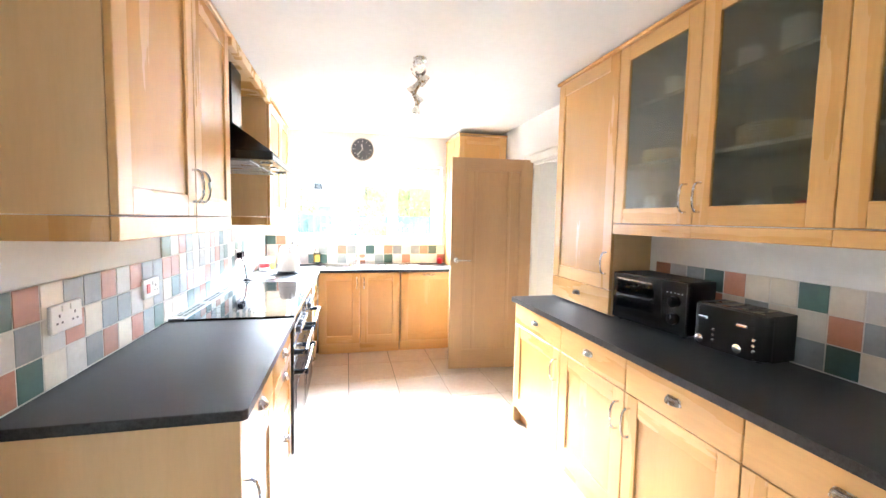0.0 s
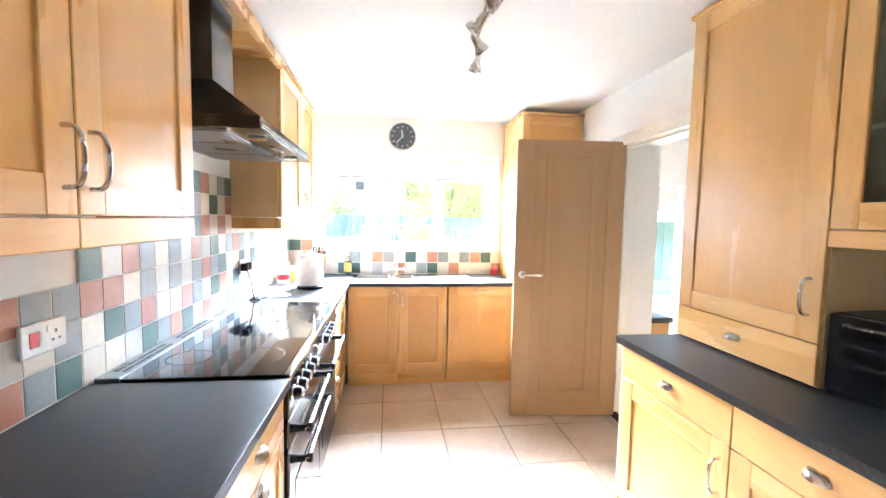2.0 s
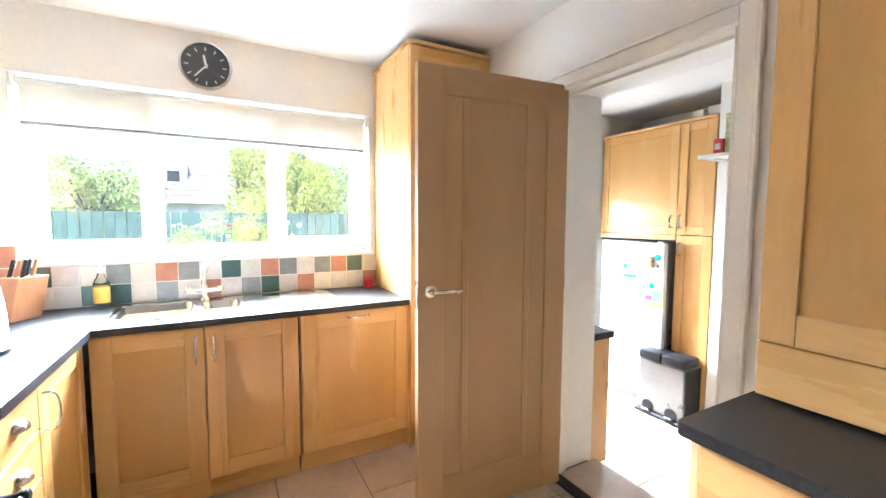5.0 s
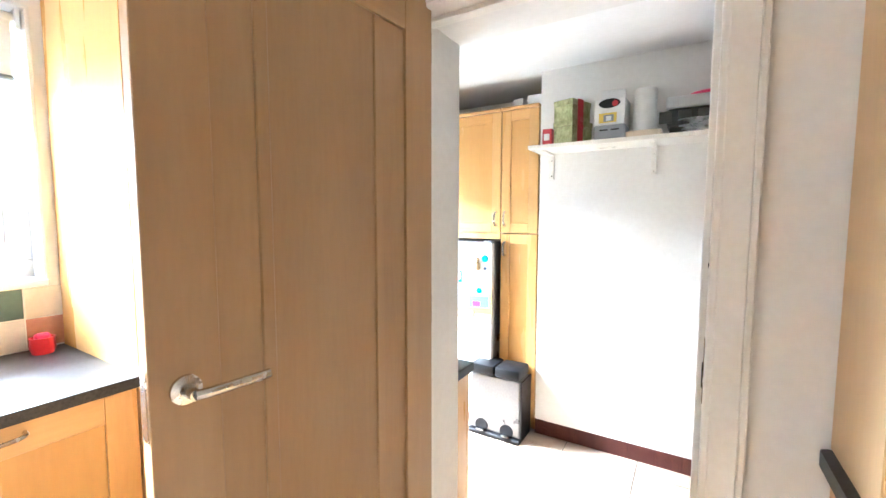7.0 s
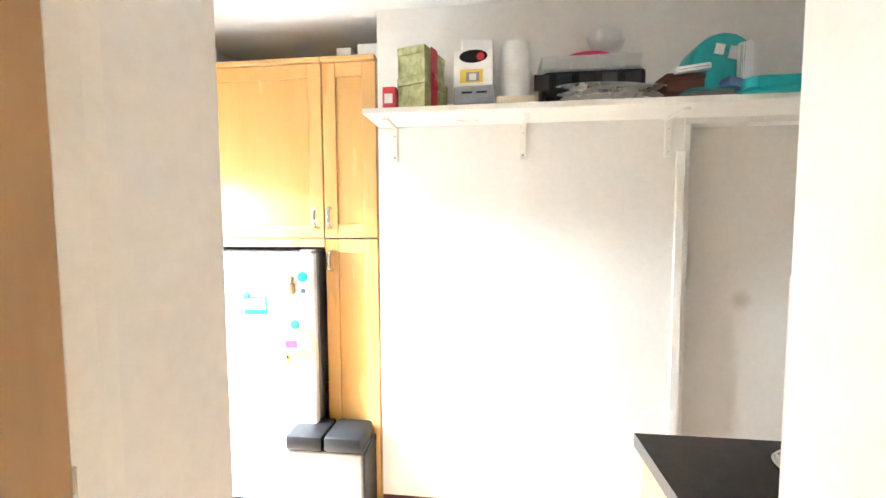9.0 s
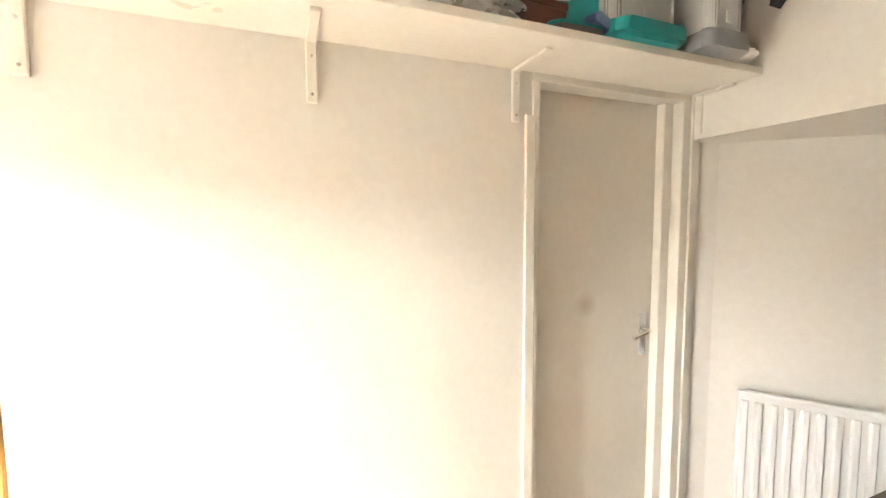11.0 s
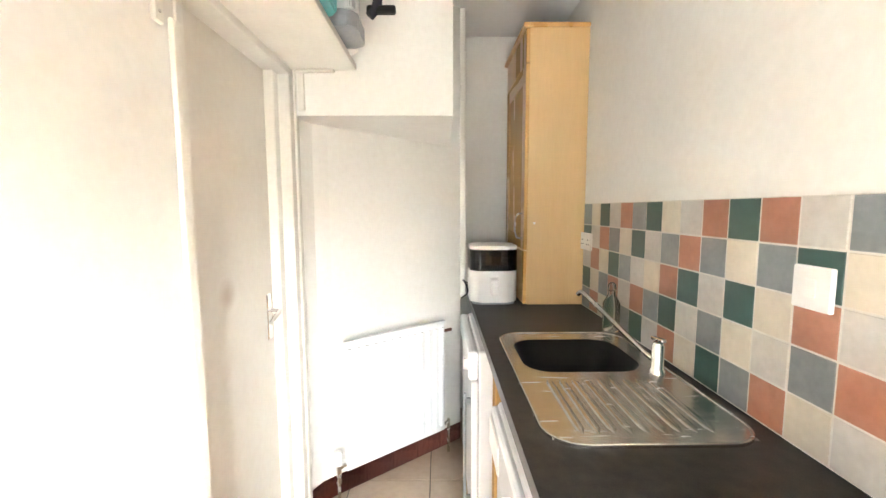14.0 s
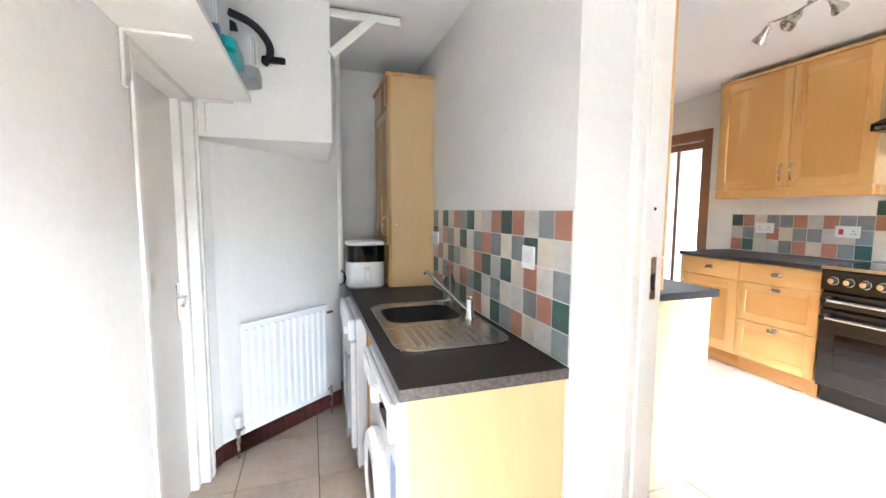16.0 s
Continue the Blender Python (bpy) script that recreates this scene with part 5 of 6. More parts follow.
part("bracket", box(0.12, 0.15, -0.034, 0.022, R0 + 0.1, R1 - 0.1), WHITE_ENAMEL, ra)
part("bracket", box(RL - 0.15, RL - 0.12, -0.034, 0.022, R0 + 0.1, R1 - 0.1), WHITE_ENAMEL, ra)
vv = part("valve", join(rod((-0.001, 0.028, R0 + 0.035), (-0.045, 0.028, R0 + 0.035), 0.010), rod((-0.04, 0.028, R0 - 0.04), (-0.04, 0.028, R0 + 0.05), 0.012), rod((-0.04, 0.028, FU), (-0.04, 0.028, R0 - 0.04), 0.0075)), NICKEL, ra, smooth=True)
part("thermostat_head", placed(turn_up([(0.018, 0), (0.021, 0.01), (0.021, 0.055), (0.015, 0.062)], 18), pose(-0.04, 0.028, R0 + 0.051)), WHITE_PLASTIC, vv, smooth=True)
part("valve", join(rod((RL + 0.001, 0.028, R0 + 0.035), (RL + 0.03, 0.028, R0 + 0.035), 0.010), rod((RL + 0.03, 0.028, FU), (RL + 0.03, 0.028, R0 + 0.055), 0.008)), NICKEL, ra, smooth=True)
part("bleed_valve", rod((RL + 0.001, 0.028, R1 - 0.06), (RL + 0.05, 0.028, R1 - 0.06), 0.009), BROWN, ra)
solid("pipe_casing", prism(rounded(3.005, 3.036, 1.20, 1.232, 0.008, 3), UT + 0.003, HU - 0.002), GLOSS, "white painted upright casing strip", "trim", "structure")

# shelf on the east wall
sf = thing("wall_shelf", pose(0, 0, 0), "long white painted shelf on angle brackets", "shelf")
SZ = 1.785
part("board", box(3.49, XF - 0.002, 1.888, 4.026, SZ - 0.024, SZ, 0.002), GLOSS, sf)
for y in (3.945, 3.34, 2.705):
    part("bracket", join(box(XF - 0.014, XF - 0.003, y - 0.015, y + 0.015, 1.592, SZ - 0.025, 0.003), box(3.56, XF - 0.003, y - 0.013, y + 0.013, SZ - 0.0345, SZ - 0.0245, 0.002)), GLOSS, sf)
    for z in (1.615, 1.715):
        part("screw", rod((XF - 0.0155, y, z), (XF - 0.0135, y, z), 0.004, 8), NICKEL, sf)
part("bracket", join(box(3.70, 3.727, 1.887, 1.896, 1.605, SZ - 0.025, 0.002), box(3.575, 3.727, 1.889, 1.912, SZ - 0.0345, SZ - 0.0245, 0.002)), GLOSS, sf)

# brace and batten by the bulkhead
solid("batten", box(2.72, 3.098, 1.855, 1.885, 2.24, 2.285, 0.003), GLOSS, "short white painted batten under the ceiling", "batten")
solid("brace", placed(box(-0.022, 0.022, -0.012, 0.012, -0.16, 0.16, 0.002), pose(2.98, 1.90, 2.15, 0, -47, 0)), GLOSS, "white diagonal brace beside the bulkhead", "brace")

# things on the shelf
tin = thing("storage_tin", pose(3.585, 3.92, SZ), "small red tin on the shelf", "tin")
part("tin", box(-0.05, 0.03, -0.03, 0.03, 0, 0.10, 0.004), RED, tin)
part("label", box(-0.0512, -0.0498, -0.015, 0.02, 0.03, 0.07), PAPER, tin)
gb = thing("gift_box", pose(3.618, 3.785, SZ, 0, 0, -22) @ Matrix.Diagonal((1, 0.75, 1, 1)), "olive patterned gift box with a red ribbon", "box")
part("lower_box", box(-0.10, 0.10, -0.09, 0.09, 0, 0.10, 0.003), OLIVE, gb)
part("lower_lid", box(-0.103, 0.103, -0.093, 0.093, 0.1005, 0.135, 0.003), OLIVE, gb)
part("upper_box", placed(box(-0.095, 0.095, -0.085, 0.085, 0.1355, 0.225, 0.003), pose(-0.004, 0.006, 0, 0, 0, 3)), OLIVE, gb)
part("upper_lid", placed(box(-0.098, 0.098, -0.088, 0.088, 0.2255, 0.258, 0.003), pose(-0.004, 0.006, 0, 0, 0, 3)), OLIVE, gb)
part("ribbon", box(-0.055, 0.0, -0.0965, -0.0935, 0.0, 0.259, 0.001), RED, gb, "red ribbon band")
part("bow", join(placed(prism(rounded(-0.03, 0.03, -0.013, 0.013, 0.011), -0.006, 0.006, 0.003), pose(-0.027, -0.102, 0.14, 90, 0, 20)), placed(prism(rounded(-0.03, 0.03, -0.013, 0.013, 0.011), -0.006, 0.006, 0.003), pose(-0.027, -0.1, 0.11, 90, 50, 0))), RED, gb)
cb = thing("card_carton", pose(3.60, 3.555, SZ + 0.081, 0, 0, -3), "white printed appliance carton with a picture panel", "box")
part("carton", box(-0.085, 0.085, -0.08, 0.08, 0.0, 0.145, 0.002), PAPER, cb)
pic = part("picture", box(-0.0865, -0.0848, -0.04, 0.055, 0.012, 0.066), YELLOW, cb, "yellow and grey picture panel")
part("inset", box(-0.0875, -0.0867, -0.025, 0.03, 0.018, 0.055), GREY_PLASTIC, pic)
part("inset", box(-0.0883, -0.0877, -0.012, 0.016, 0.022, 0.048), PAPER, pic)
part("red_disc", rod((-0.0878, -0.03, 0.115), (-0.0868, -0.03, 0.115), 0.016, 18), RED, cb)
part("dark_print", placed(turn_up([(0.058, 0), (0.058, 0.0016)], 28), pose(-0.0849, 0.0, 0.118, 0, -90, 0) @ Matrix.Diagonal((0.45, 1, 1, 1))), BLACK_SATIN, cb)
solid("small_carton", placed(box(-0.06, 0.06, -0.06, 0.065, 0, 0.05, 0.002), pose(3.60, 3.55, SZ + 0.2275, 0, 0, 8)), PAPER, "flat white carton on the larger one", "box")
cr = thing("grey_crate", pose(3.59, 3.555, SZ), "small grey plastic crate with slots", "crate")
part("crate", box(-0.09, 0.09, -0.085, 0.085, 0, 0.078, 0.006), GREY_PLASTIC, cr)
for y in (-0.03, 0.03):
    part("slot", box(-0.0912, -0.0895, y - 0.022, y + 0.022, 0.046, 0.054), BLACK_SATIN, cr)
kr = thing("kitchen_roll", pose(3.60, 3.385, SZ + 0.034), "wrapped roll of paper in a glossy film", "paper roll")
part("roll", turn_up([(0.02, 0), (0.058, 0.003), (0.060, 0.02), (0.060, 0.225), (0.057, 0.235), (0.02, 0.236)], 28), PAPER, kr, smooth=True)
part("core", turn_up([(0.019, 0.2362), (0.019, 0.238)], 18), CREAM, kr)
tb = thing("card_tray", pose(3.585, 3.385, SZ), "shallow cream cardboard tray under the roll", "tray")
part("tray", prism(rounded(-0.075, 0.075, -0.09, 0.09, 0.02), 0, 0.033, 0.006), CREAM, tb)
bx = thing("black_case", pose(3.635, 3.07, SZ, 0, 0, 0), "flat black ribbed plastic case", "case")
part("case", box(-0.08, 0.09, -0.205, 0.205, 0.045, 0.14, 0.018, 2), BLACK_SATIN, bx)
part("rib", boxes(*[(-0.084, -0.079, -0.18 + 0.09 * k, -0.12 + 0.09 * k, 0.06, 0.125) for k in range(5)]), BLACK, bx)
part("base", box(-0.07, 0.085, -0.19, 0.19, 0.0, 0.044, 0.006), BLACK_SATIN, bx)
cc = thing("cake_container", pose(3.635, 3.08, SZ + 0.141), "clear ribbed plastic container with a pink lid", "container")
part("tub", box(-0.075, 0.085, -0.20, 0.20, 0.0, 0.062, 0.01, 2), CLOUDY, cc)
for k in range(8):
    part("rib", box(-0.079, -0.0755, -0.175 + 0.05 * k, -0.165 + 0.05 * k, 0.005, 0.056), CLOUDY, cc)
part("lid", placed(turn_up([(0.0, 0.062), (0.085, 0.064), (0.085, 0.076), (0.05, 0.088), (0.0, 0.09)], 28, False), Matrix.Diagonal((0.8, 1.1, 1, 1))), PINK, cc, "bright pink lid", True)


def crumple(name, place, rx, ry, rz, material, label, category, seed, amount=0.25):
    """A soft crumpled lump resting on a surface."""
    bm = bmesh.new()
    bmesh.ops.create_icosphere(bm, subdivisions=4, radius=1.0)
    for v in bm.verts:
        d = 1 + amount * noise.fractal(v.co * 1.7 + Vector((seed, 0, 0)), 0.6, 2.1, 4) + 0.06 * noise.noise(v.co * 9 + Vector((seed, 3, 0)))
        v.co = Vector((v.co.x * rx * d, v.co.y * ry * d, max(0.0, (v.co.z * 0.5 + 0.5) * rz * 2 * d)))
    return solid(name, bm, material, label, category, m=pose(*place), smooth=True)


fp = thing("foil_platters", pose(3.572, 3.0, SZ), "stack of shallow silver oval platters", "platter")
for k, (dy, z, t) in enumerate(((0.0, 0.0, 0), (0.012, 0.014, 2), (-0.01, 0.028, -3), (0.02, 0.041, 3))):
    part("platter", placed(turn_up([(0.62, 0.0), (0.72, 0.006), (0.93, 0.022), (1.0, 0.024), (1.0, 0.0265), (0.92, 0.025), (0.70, 0.009), (0.60, 0.003)], 40), pose(0, dy, z, t * 0.6, 0, t) @ Matrix.Diagonal((0.078, 0.205, 1, 1))), FOIL, fp, smooth=True)
fb = thing("foil_tray", pose(3.575, 2.63, SZ), "grey foil food tray with a blue lid", "tray")
part("tray", prism(rounded(-0.06, 0.06, -0.09, 0.09, 0.03), 0, 0.028, 0.006), SILVER, fb, smooth=True)
part("lid", prism(rounded(-0.063, 0.063, -0.093, 0.093, 0.03), 0.029, 0.036, 0.003), TEAL, fb, smooth=True)
bwx = thing("wooden_box", pose(3.62, 2.72, SZ + 0.037, 0, 0, 4), "brown wooden box with a hinged lid", "box")
part("box", box(-0.06, 0.06, -0.075, 0.075, 0, 0.05, 0.003), BROWN, bwx)
part("lid", box(-0.063, 0.063, -0.078, 0.078, 0.051, 0.072, 0.003), BROWN, bwx)
rt = thing("router", pose(3.60, 2.70, SZ + 0.110, -8, 0, 6), "small white plastic device on the box", "device")
part("case", box(-0.06, 0.06, -0.07, 0.07, 0.0, 0.026, 0.006, 2), WHITE_PLASTIC, rt)
part("seam", box(-0.0608, -0.0598, -0.06, 0.06, 0.011, 0.014), GREY_PLASTIC, rt)
tl = thing("teal_box", pose(3.64, 2.58, SZ + 0.115, 12, 0, 0), "teal rounded plastic drum with white labels", "drum")
part("drum", placed(turn_up([(0.115, -0.07), (0.12, -0.06), (0.12, 0.06), (0.115, 0.07)], 36), pose(0, 0, 0.03, 0, 90, 0)), TEAL, tl, smooth=True)
part("label", boxes((-0.0725, -0.0705, 0.01, 0.045, 0.06, 0.10), (-0.0725, -0.0705, -0.045, -0.01, 0.05, 0.10)), PAPER, tl, "white paper labels")
bs = thing("blue_holder", pose(3.545, 2.52, SZ + 0.002, 12, 0, 14), "blue plastic holder lying on the shelf", "holder")
part("holder", box(-0.03, 0.03, -0.085, 0.085, 0.02, 0.06, 0.012, 2), BLUE, bs)
part("tag", box(-0.0315, -0.0298, 0.0, 0.03, 0.03, 0.05), PAPER, bs)
for k, (y, zz, w2, h2, lab) in enumerate(((2.395, 0.062, 0.13, 0.15, "frosted plastic food container upside down"), (2.16, 0.055, 0.075, 0.13, "tall cloudy plastic container"))):
    c = thing("food_container", pose(3.60 if k == 0 else 3.515, y, SZ + zz), lab, "container", "plastic containers")
    part("tub", prism(rounded(-0.085, 0.085, -w2, w2, 0.03), 0.0, h2, 0.012), CLOUDY, c, smooth=True)
    part("clip", boxes((-0.089, -0.0855, -0.012, 0.012, 0.02, 0.055), bevel=0.001), WHITE_PLASTIC, c)
for y, w2, mt, z0, z1, lab in ((2.40, 0.135, TEAL, 0.018, 0.058, "teal plastic container lid"), (2.41, 0.12, TEAL, 0.0, 0.016, "flat teal plastic lid on the shelf"), (2.145, 0.095, GREY_PLASTIC, 0.0, 0.052, "grey translucent plastic lid")):
    solid("container_lid", placed(prism(rounded(-0.085, 0.085, -w2, w2, 0.035), z0, z1, 0.007), pose(3.55 if y > 2.3 else 3.505, y, SZ)), mt, lab, "lid", smooth=True, group="container lids")
crumple("white_cloth", (3.535, 1.985, SZ), 0.065, 0.075, 0.032, PAPER, "folded white cloth at the end of the shelf", "cloth", 4.1, 0.15)
oc = thing("orange_tub", pose(3.60, 1.975, SZ + 0.068), "round orange plastic tub with lid", "tub")
part("tub", turn_up([(0.055, 0), (0.066, 0.01), (0.068, 0.10), (0.062, 0.105)], 26), ORANGE, oc, smooth=True)
part("lid", turn_up([(0.070, 0.106), (0.070, 0.118), (0.06, 0.122)], 26), ORANGE, oc, smooth=True)
hb2 = thing("dark_bag", pose(3.515, 1.965, SZ + 0.13), "dark cloth bag with a black strap and buckle", "bag")
part("bag", placed(turn_up([(0.0, 0.06), (0.06, 0.07), (0.075, 0.12), (0.06, 0.19), (0.0, 0.21)], 20, False), pose(0.08, 0, 0)), NAVY, hb2, smooth=True)
part("strap", tube([(0.05, 0.02, 0.235), (-0.06, 0.01, 0.20), (-0.125, 0.0, 0.12), (-0.128, 0.0, 0.06), (-0.095, 0.0, 0.02)], 0.018, 10), NAVY, hb2, smooth=True)
part("buckle", box(-0.195, -0.085, -0.014, 0.014, 0.028, 0.058, 0.006), BLACK_SATIN, hb2)
crumple("food_bag", (3.665, 3.0, SZ + 0.232), 0.05, 0.07, 0.055, CLOUDY, "limp clear plastic bag on the container", "bag", 7.7)

# cupboards and fridge in the alcove
CF, CY0, CY1, CM = XF + 0.004, 4.04, 5.04, 4.315


def tall_front(y0, y1, z0, z1, name, label, handle_low_y, hz, cornice=False):
    w = y1 - y0
    u = thing(name, pose(CF, y1, 0, 0, 0, -90), label, "cabinet", "alcove cupboards")
    part("side_panel", box(0, 0.018, 0.021, 0.56, z0, z1), BIRCH_SIDE, u)
    part("side_panel", box(w - 0.018, w, 0.021, 0.56, z0, z1), BIRCH_SIDE, u)
    part("bottom_panel", box(0.018, w - 0.018, 0.021, 0.56, z0, z0 + 0.018), BIRCH_SIDE, u)
    part("back", box(0.018, w - 0.018, 0.55, 0.56, z0 + 0.018, z1), BIRCH_SIDE, u)
    d = shaker(u, G, w - G, z0 + 0.002, z1 - 0.002, rail=0.068)
    bow_handle(d, w - 0.034 if handle_low_y else 0.034, hz, L=0.095, r=0.0085)
    if cornice:
        part("cornice", box(0, w, -0.018, 0.56, z1 + 0.001, z1 + 0.024, 0.004), BIRCH_X, u)
    return u


tall_front(CM + 0.001, CY1, 1.228, 2.085, "cupboard", "birch wall cupboard above the fridge", True, 1.33, True)
tall_front(CY0, CM - 0.001, 1.228, 2.085, "cupboard", "narrow birch upper cupboard", False, 1.33, True)
tall_front(CY0, CM - 0.001, FU + 0.10, 1.224, "cupboard", "narrow tall birch cupboard beside the fridge", False, 1.115)
solid("cupboard_plinth", box(CF + 0.04, CF + 0.06, CY0, CM, FU, FU + 0.098), BIRCH_X, "birch plinth under the narrow cupboard", "plinth")
solid("bridging_panel", box(CF, CF + 0.02, CM + 0.002, CY1, 1.183, 1.226, 0.002), BIRCH_X, "birch strip over the fridge", "panel")
fr = thing("fridge", pose(3.655, 4.935, FU, 0, 0, -90), "white upright fridge covered in magnets and pictures", "fridge")
FW, FH = 0.60, 1.355
part("body", box(0, FW, 0.055, 0.63, 0.02, FH, 0.008), SILVER, fr, "grey fridge cabinet")
dd = part("door", box(0, FW, 0.0, 0.05, 0.06, FH - 0.005, 0.012, 2), WHITE_ENAMEL, fr)
part("kick_strip", box(0.01, FW - 0.01, 0.03, 0.05, 0.0, 0.055), GREY_PLASTIC, fr)
part("hinge_cover", box(FW - 0.07, FW - 0.01, 0.01, 0.06, FH - 0.004, FH + 0.012, 0.003), GREY_PLASTIC, fr)


def magnet(x, z, r, mt, label):
    mg = solid("fridge_magnet", placed(turn_up([(r, 0), (r * 0.95, 0.006), (r * 0.5, 0.008)], 20), pose(0, 0, 0, 90)), mt, label, "magnet", smooth=True, group="fridge magnets", m=pose(3.655, 4.935, FU, 0, 0, -90) @ pose(x, -0.0005, z))
    return mg


magnet(0.545, 1.235, 0.026, TEAL, "round teal magnet with a pale centre")
magnet(0.50, 1.0, 0.024, TEAL, "round teal magnet holding a picture")
magnet(0.25, 1.14, 0.02, TEAL, "round teal magnet with a pale centre")
magnet(0.21, 1.05, 0.02, BLUE, "round blue magnet on the fridge")
magnet(0.548, 1.165, 0.011, BLUE, "small blue magnet on the fridge")
for k, (x, z, a, b, mt, lab) in enumerate(((0.50, 0.905, 0.10, 0.075, YELLOW, "yellow bordered children's picture"), (0.30, 1.09, 0.06, 0.045, TEAL, "small blue and white picture"), (0.26, 0.97, 0.05, 0.05, YELLOW, "small yellow picture on the fridge"), (0.38, 0.82, 0.09, 0.025, YELLOW, "long yellow strip on the fridge"), (0.14, 1.24, 0.025, 0.04, GREY_PLASTIC, "small grey card on the fridge"), (0.13, 1.0, 0.022, 0.03, RED, "small red card on the fridge"))):
    pc = thing("fridge_picture", pose(3.655, 4.935, FU, 0, 0, -90) @ pose(x, 0, z, 0, 3 * (k % 3 - 1), 0), lab, "picture", "fridge pictures")
    part("card", box(-a, a, -0.0025, -0.0005, -b, b), mt, pc)
    part("print", box(-a * 0.8, a * 0.8, -0.0035, -0.0026, -b * 0.4, b * 0.75), PAPER if k % 2 else BLUE, pc)
    part("spot", box(-a * 0.5, a * 0.1, -0.0042, -0.0036, -b * 0.25, b * 0.2), PINK if k == 0 else PAPER, pc)
fg = solid("figure_magnet", placed(join(turn_up([(0.014, 0.0), (0.022, 0.015), (0.02, 0.05), (0.008, 0.06), (0.015, 0.07), (0.015, 0.085), (0.004, 0.093)], 14)), pose(3.642, 4.935 - 0.49, FU + 1.15)), STRAW, "small straw figure fixed to the fridge door", "magnet", smooth=True)
for y, a, h in ((4.215, 0.06, 0.062), (4.095, 0.082, 0.075)):
    solid("small_carton", box(CF + 0.05, CF + 0.15, y - a * 0.62, y + a * 0.62, 2.1095, 2.1095 + h, 0.002), PAPER, "small white carton on top of the cupboard", "box", group="cartons on the cupboard")

# pedal bin
bn = thing("pedal_bin", pose(3.545, 4.445, FU, 0, 0, -90), "silver twin pedal bin with a black lid", "bin")
BW = 0.375
part("body", box(0, BW, 0.0, 0.19, 0.03, 0.43, 0.012, 2), SILVER, bn)
part("base", box(-0.008, BW + 0.008, -0.03, 0.195, 0.0, 0.03, 0.006), BLACK_SATIN, bn)
part("side_cover", box(BW + 0.0, BW + 0.012, 0.0, 0.19, 0.03, 0.43, 0.004), BLACK_SATIN, bn)
for k in range(2):
    a = k * BW / 2
    part("lid", prism([(a + 0.003, -0.012), (a + BW / 2 - 0.003, -0.012), (a + BW / 2 - 0.003, 0.19), (a + 0.003, 0.19)], 0.431, 0.505, 0.018), BLACK_SATIN, bn, "black plastic lid", True)
    hp = part("pedal_arch", placed(turn_up([(0.048, 0), (0.048, 0.004)], 24), pose(a + BW / 4, -0.0005, 0.062, 90)), BLACK_SATIN, bn)
    part("pedal", box(a + BW / 4 - 0.032, a + BW / 4 + 0.032, -0.045, -0.002, 0.035, 0.052, 0.008), CHROME, hp)

# low unit beside the doorway
lu = thing("low_cabinet", pose(2.585, 3.955, FU, 0, 0, 90), "low birch unit with a dark top beside the doorway", "cabinet")
part("body", box(0, 1.05, 0.0, 0.178, 0.10, 0.845, 0.002), BIRCH, lu)
part("plinth", box(0.03, 1.05, 0.02, 0.17, 0, 0.098), BIRCH_X, lu)
part("top", box(-0.015, 1.05, -0.02, 0.181, 0.847, 0.888, 0.004), WORKTOP_U, lu, "dark laminate top")
plate("light_switch", pose(XU + 0.009, 2.805, 1.045, 0, 0, 90), 0.088, 0.088, "white single switch on the tiles", [(0.0, 0.0, 0.012, 0.018, WHITE_PLASTIC)], category="switch")
socket(pose(XU + 0.009, 1.545, 1.04, 0, 0, 90), "white wall socket behind the boiler cabinet")

# ---------------------------------------------------------------- outside
solid("ground", box(-60, 60, YN + 0.30, 140, -0.55, -0.45), GRASS, "garden lawn running out behind the house", "ground", "structure")
# unseen screen, added to block the kitchen lamp's light from the back door
wall("wall_garden", box(2.2, 2.3, YN + 0.285, 7.4, -0.45, 2.7), "plain added screen keeping the window lamp off the back door")
solid("terrace", box(-3, 7, YN + 0.29, 9.5, -0.45, -0.20, 0.01), PAVING, "grey paved terrace", "pavement", "structure")
fn = thing("garden_fence", pose(-4.0, 13.5, -0.45), "dark green stained board fence", "fence")
for k in range(70):
    part("board", box(k * 0.2, k * 0.2 + 0.19, 0.0 if k % 2 else 0.012, 0.02 if k % 2 else 0.032, 0.02, 1.93, 0.003), FENCE, fn)
for k in range(8):
    part("post", box(k * 2.0 - 0.05, k * 2.0 + 0.05, 0.04, 0.14, 0.0, 2.0, 0.006), FENCE, fn)
for z in (0.3, 1.0, 1.7):
    part("arris_rail", box(0, 14.0, 0.033, 0.075, z, z + 0.08, 0.004), FENCE, fn)


def leaves(n, cx, cy, cz, rx, ry, rz, size, seed):
    """Many small leaf blades in an uneven crown of lobes."""
    r = np.random.RandomState(seed)
    lobes = [(r.normal(0, 0.45, 3), 0.35 + 0.3 * r.rand()) for _ in range(12)]
    vs, fs = [], []
    for k in range(n):
        c, s = lobes[r.randint(12)]
        d = r.normal(0, 1, 3)
        d = d / np.linalg.norm(d) * s * (0.55 + 0.45 * r.rand())
        p = np.array((cx, cy, cz)) + (c + d) * (rx, ry, rz)
        u = r.normal(0, 1, 3)
        u /= np.linalg.norm(u)
        v = np.cross(u, r.normal(0, 1, 3))
        v /= np.linalg.norm(v)
        a = size * (0.6 + 0.8 * r.rand())
        b = len(vs)
        vs += [tuple(p - u * a), tuple(p + v * a * 0.45), tuple(p + u * a), tuple(p - v * a * 0.45)]
        fs.append((b, b + 1, b + 2, b + 3))
    me = bpy.data.meshes.new("crown")
    me.from_pydata(vs, [], fs)
    return me


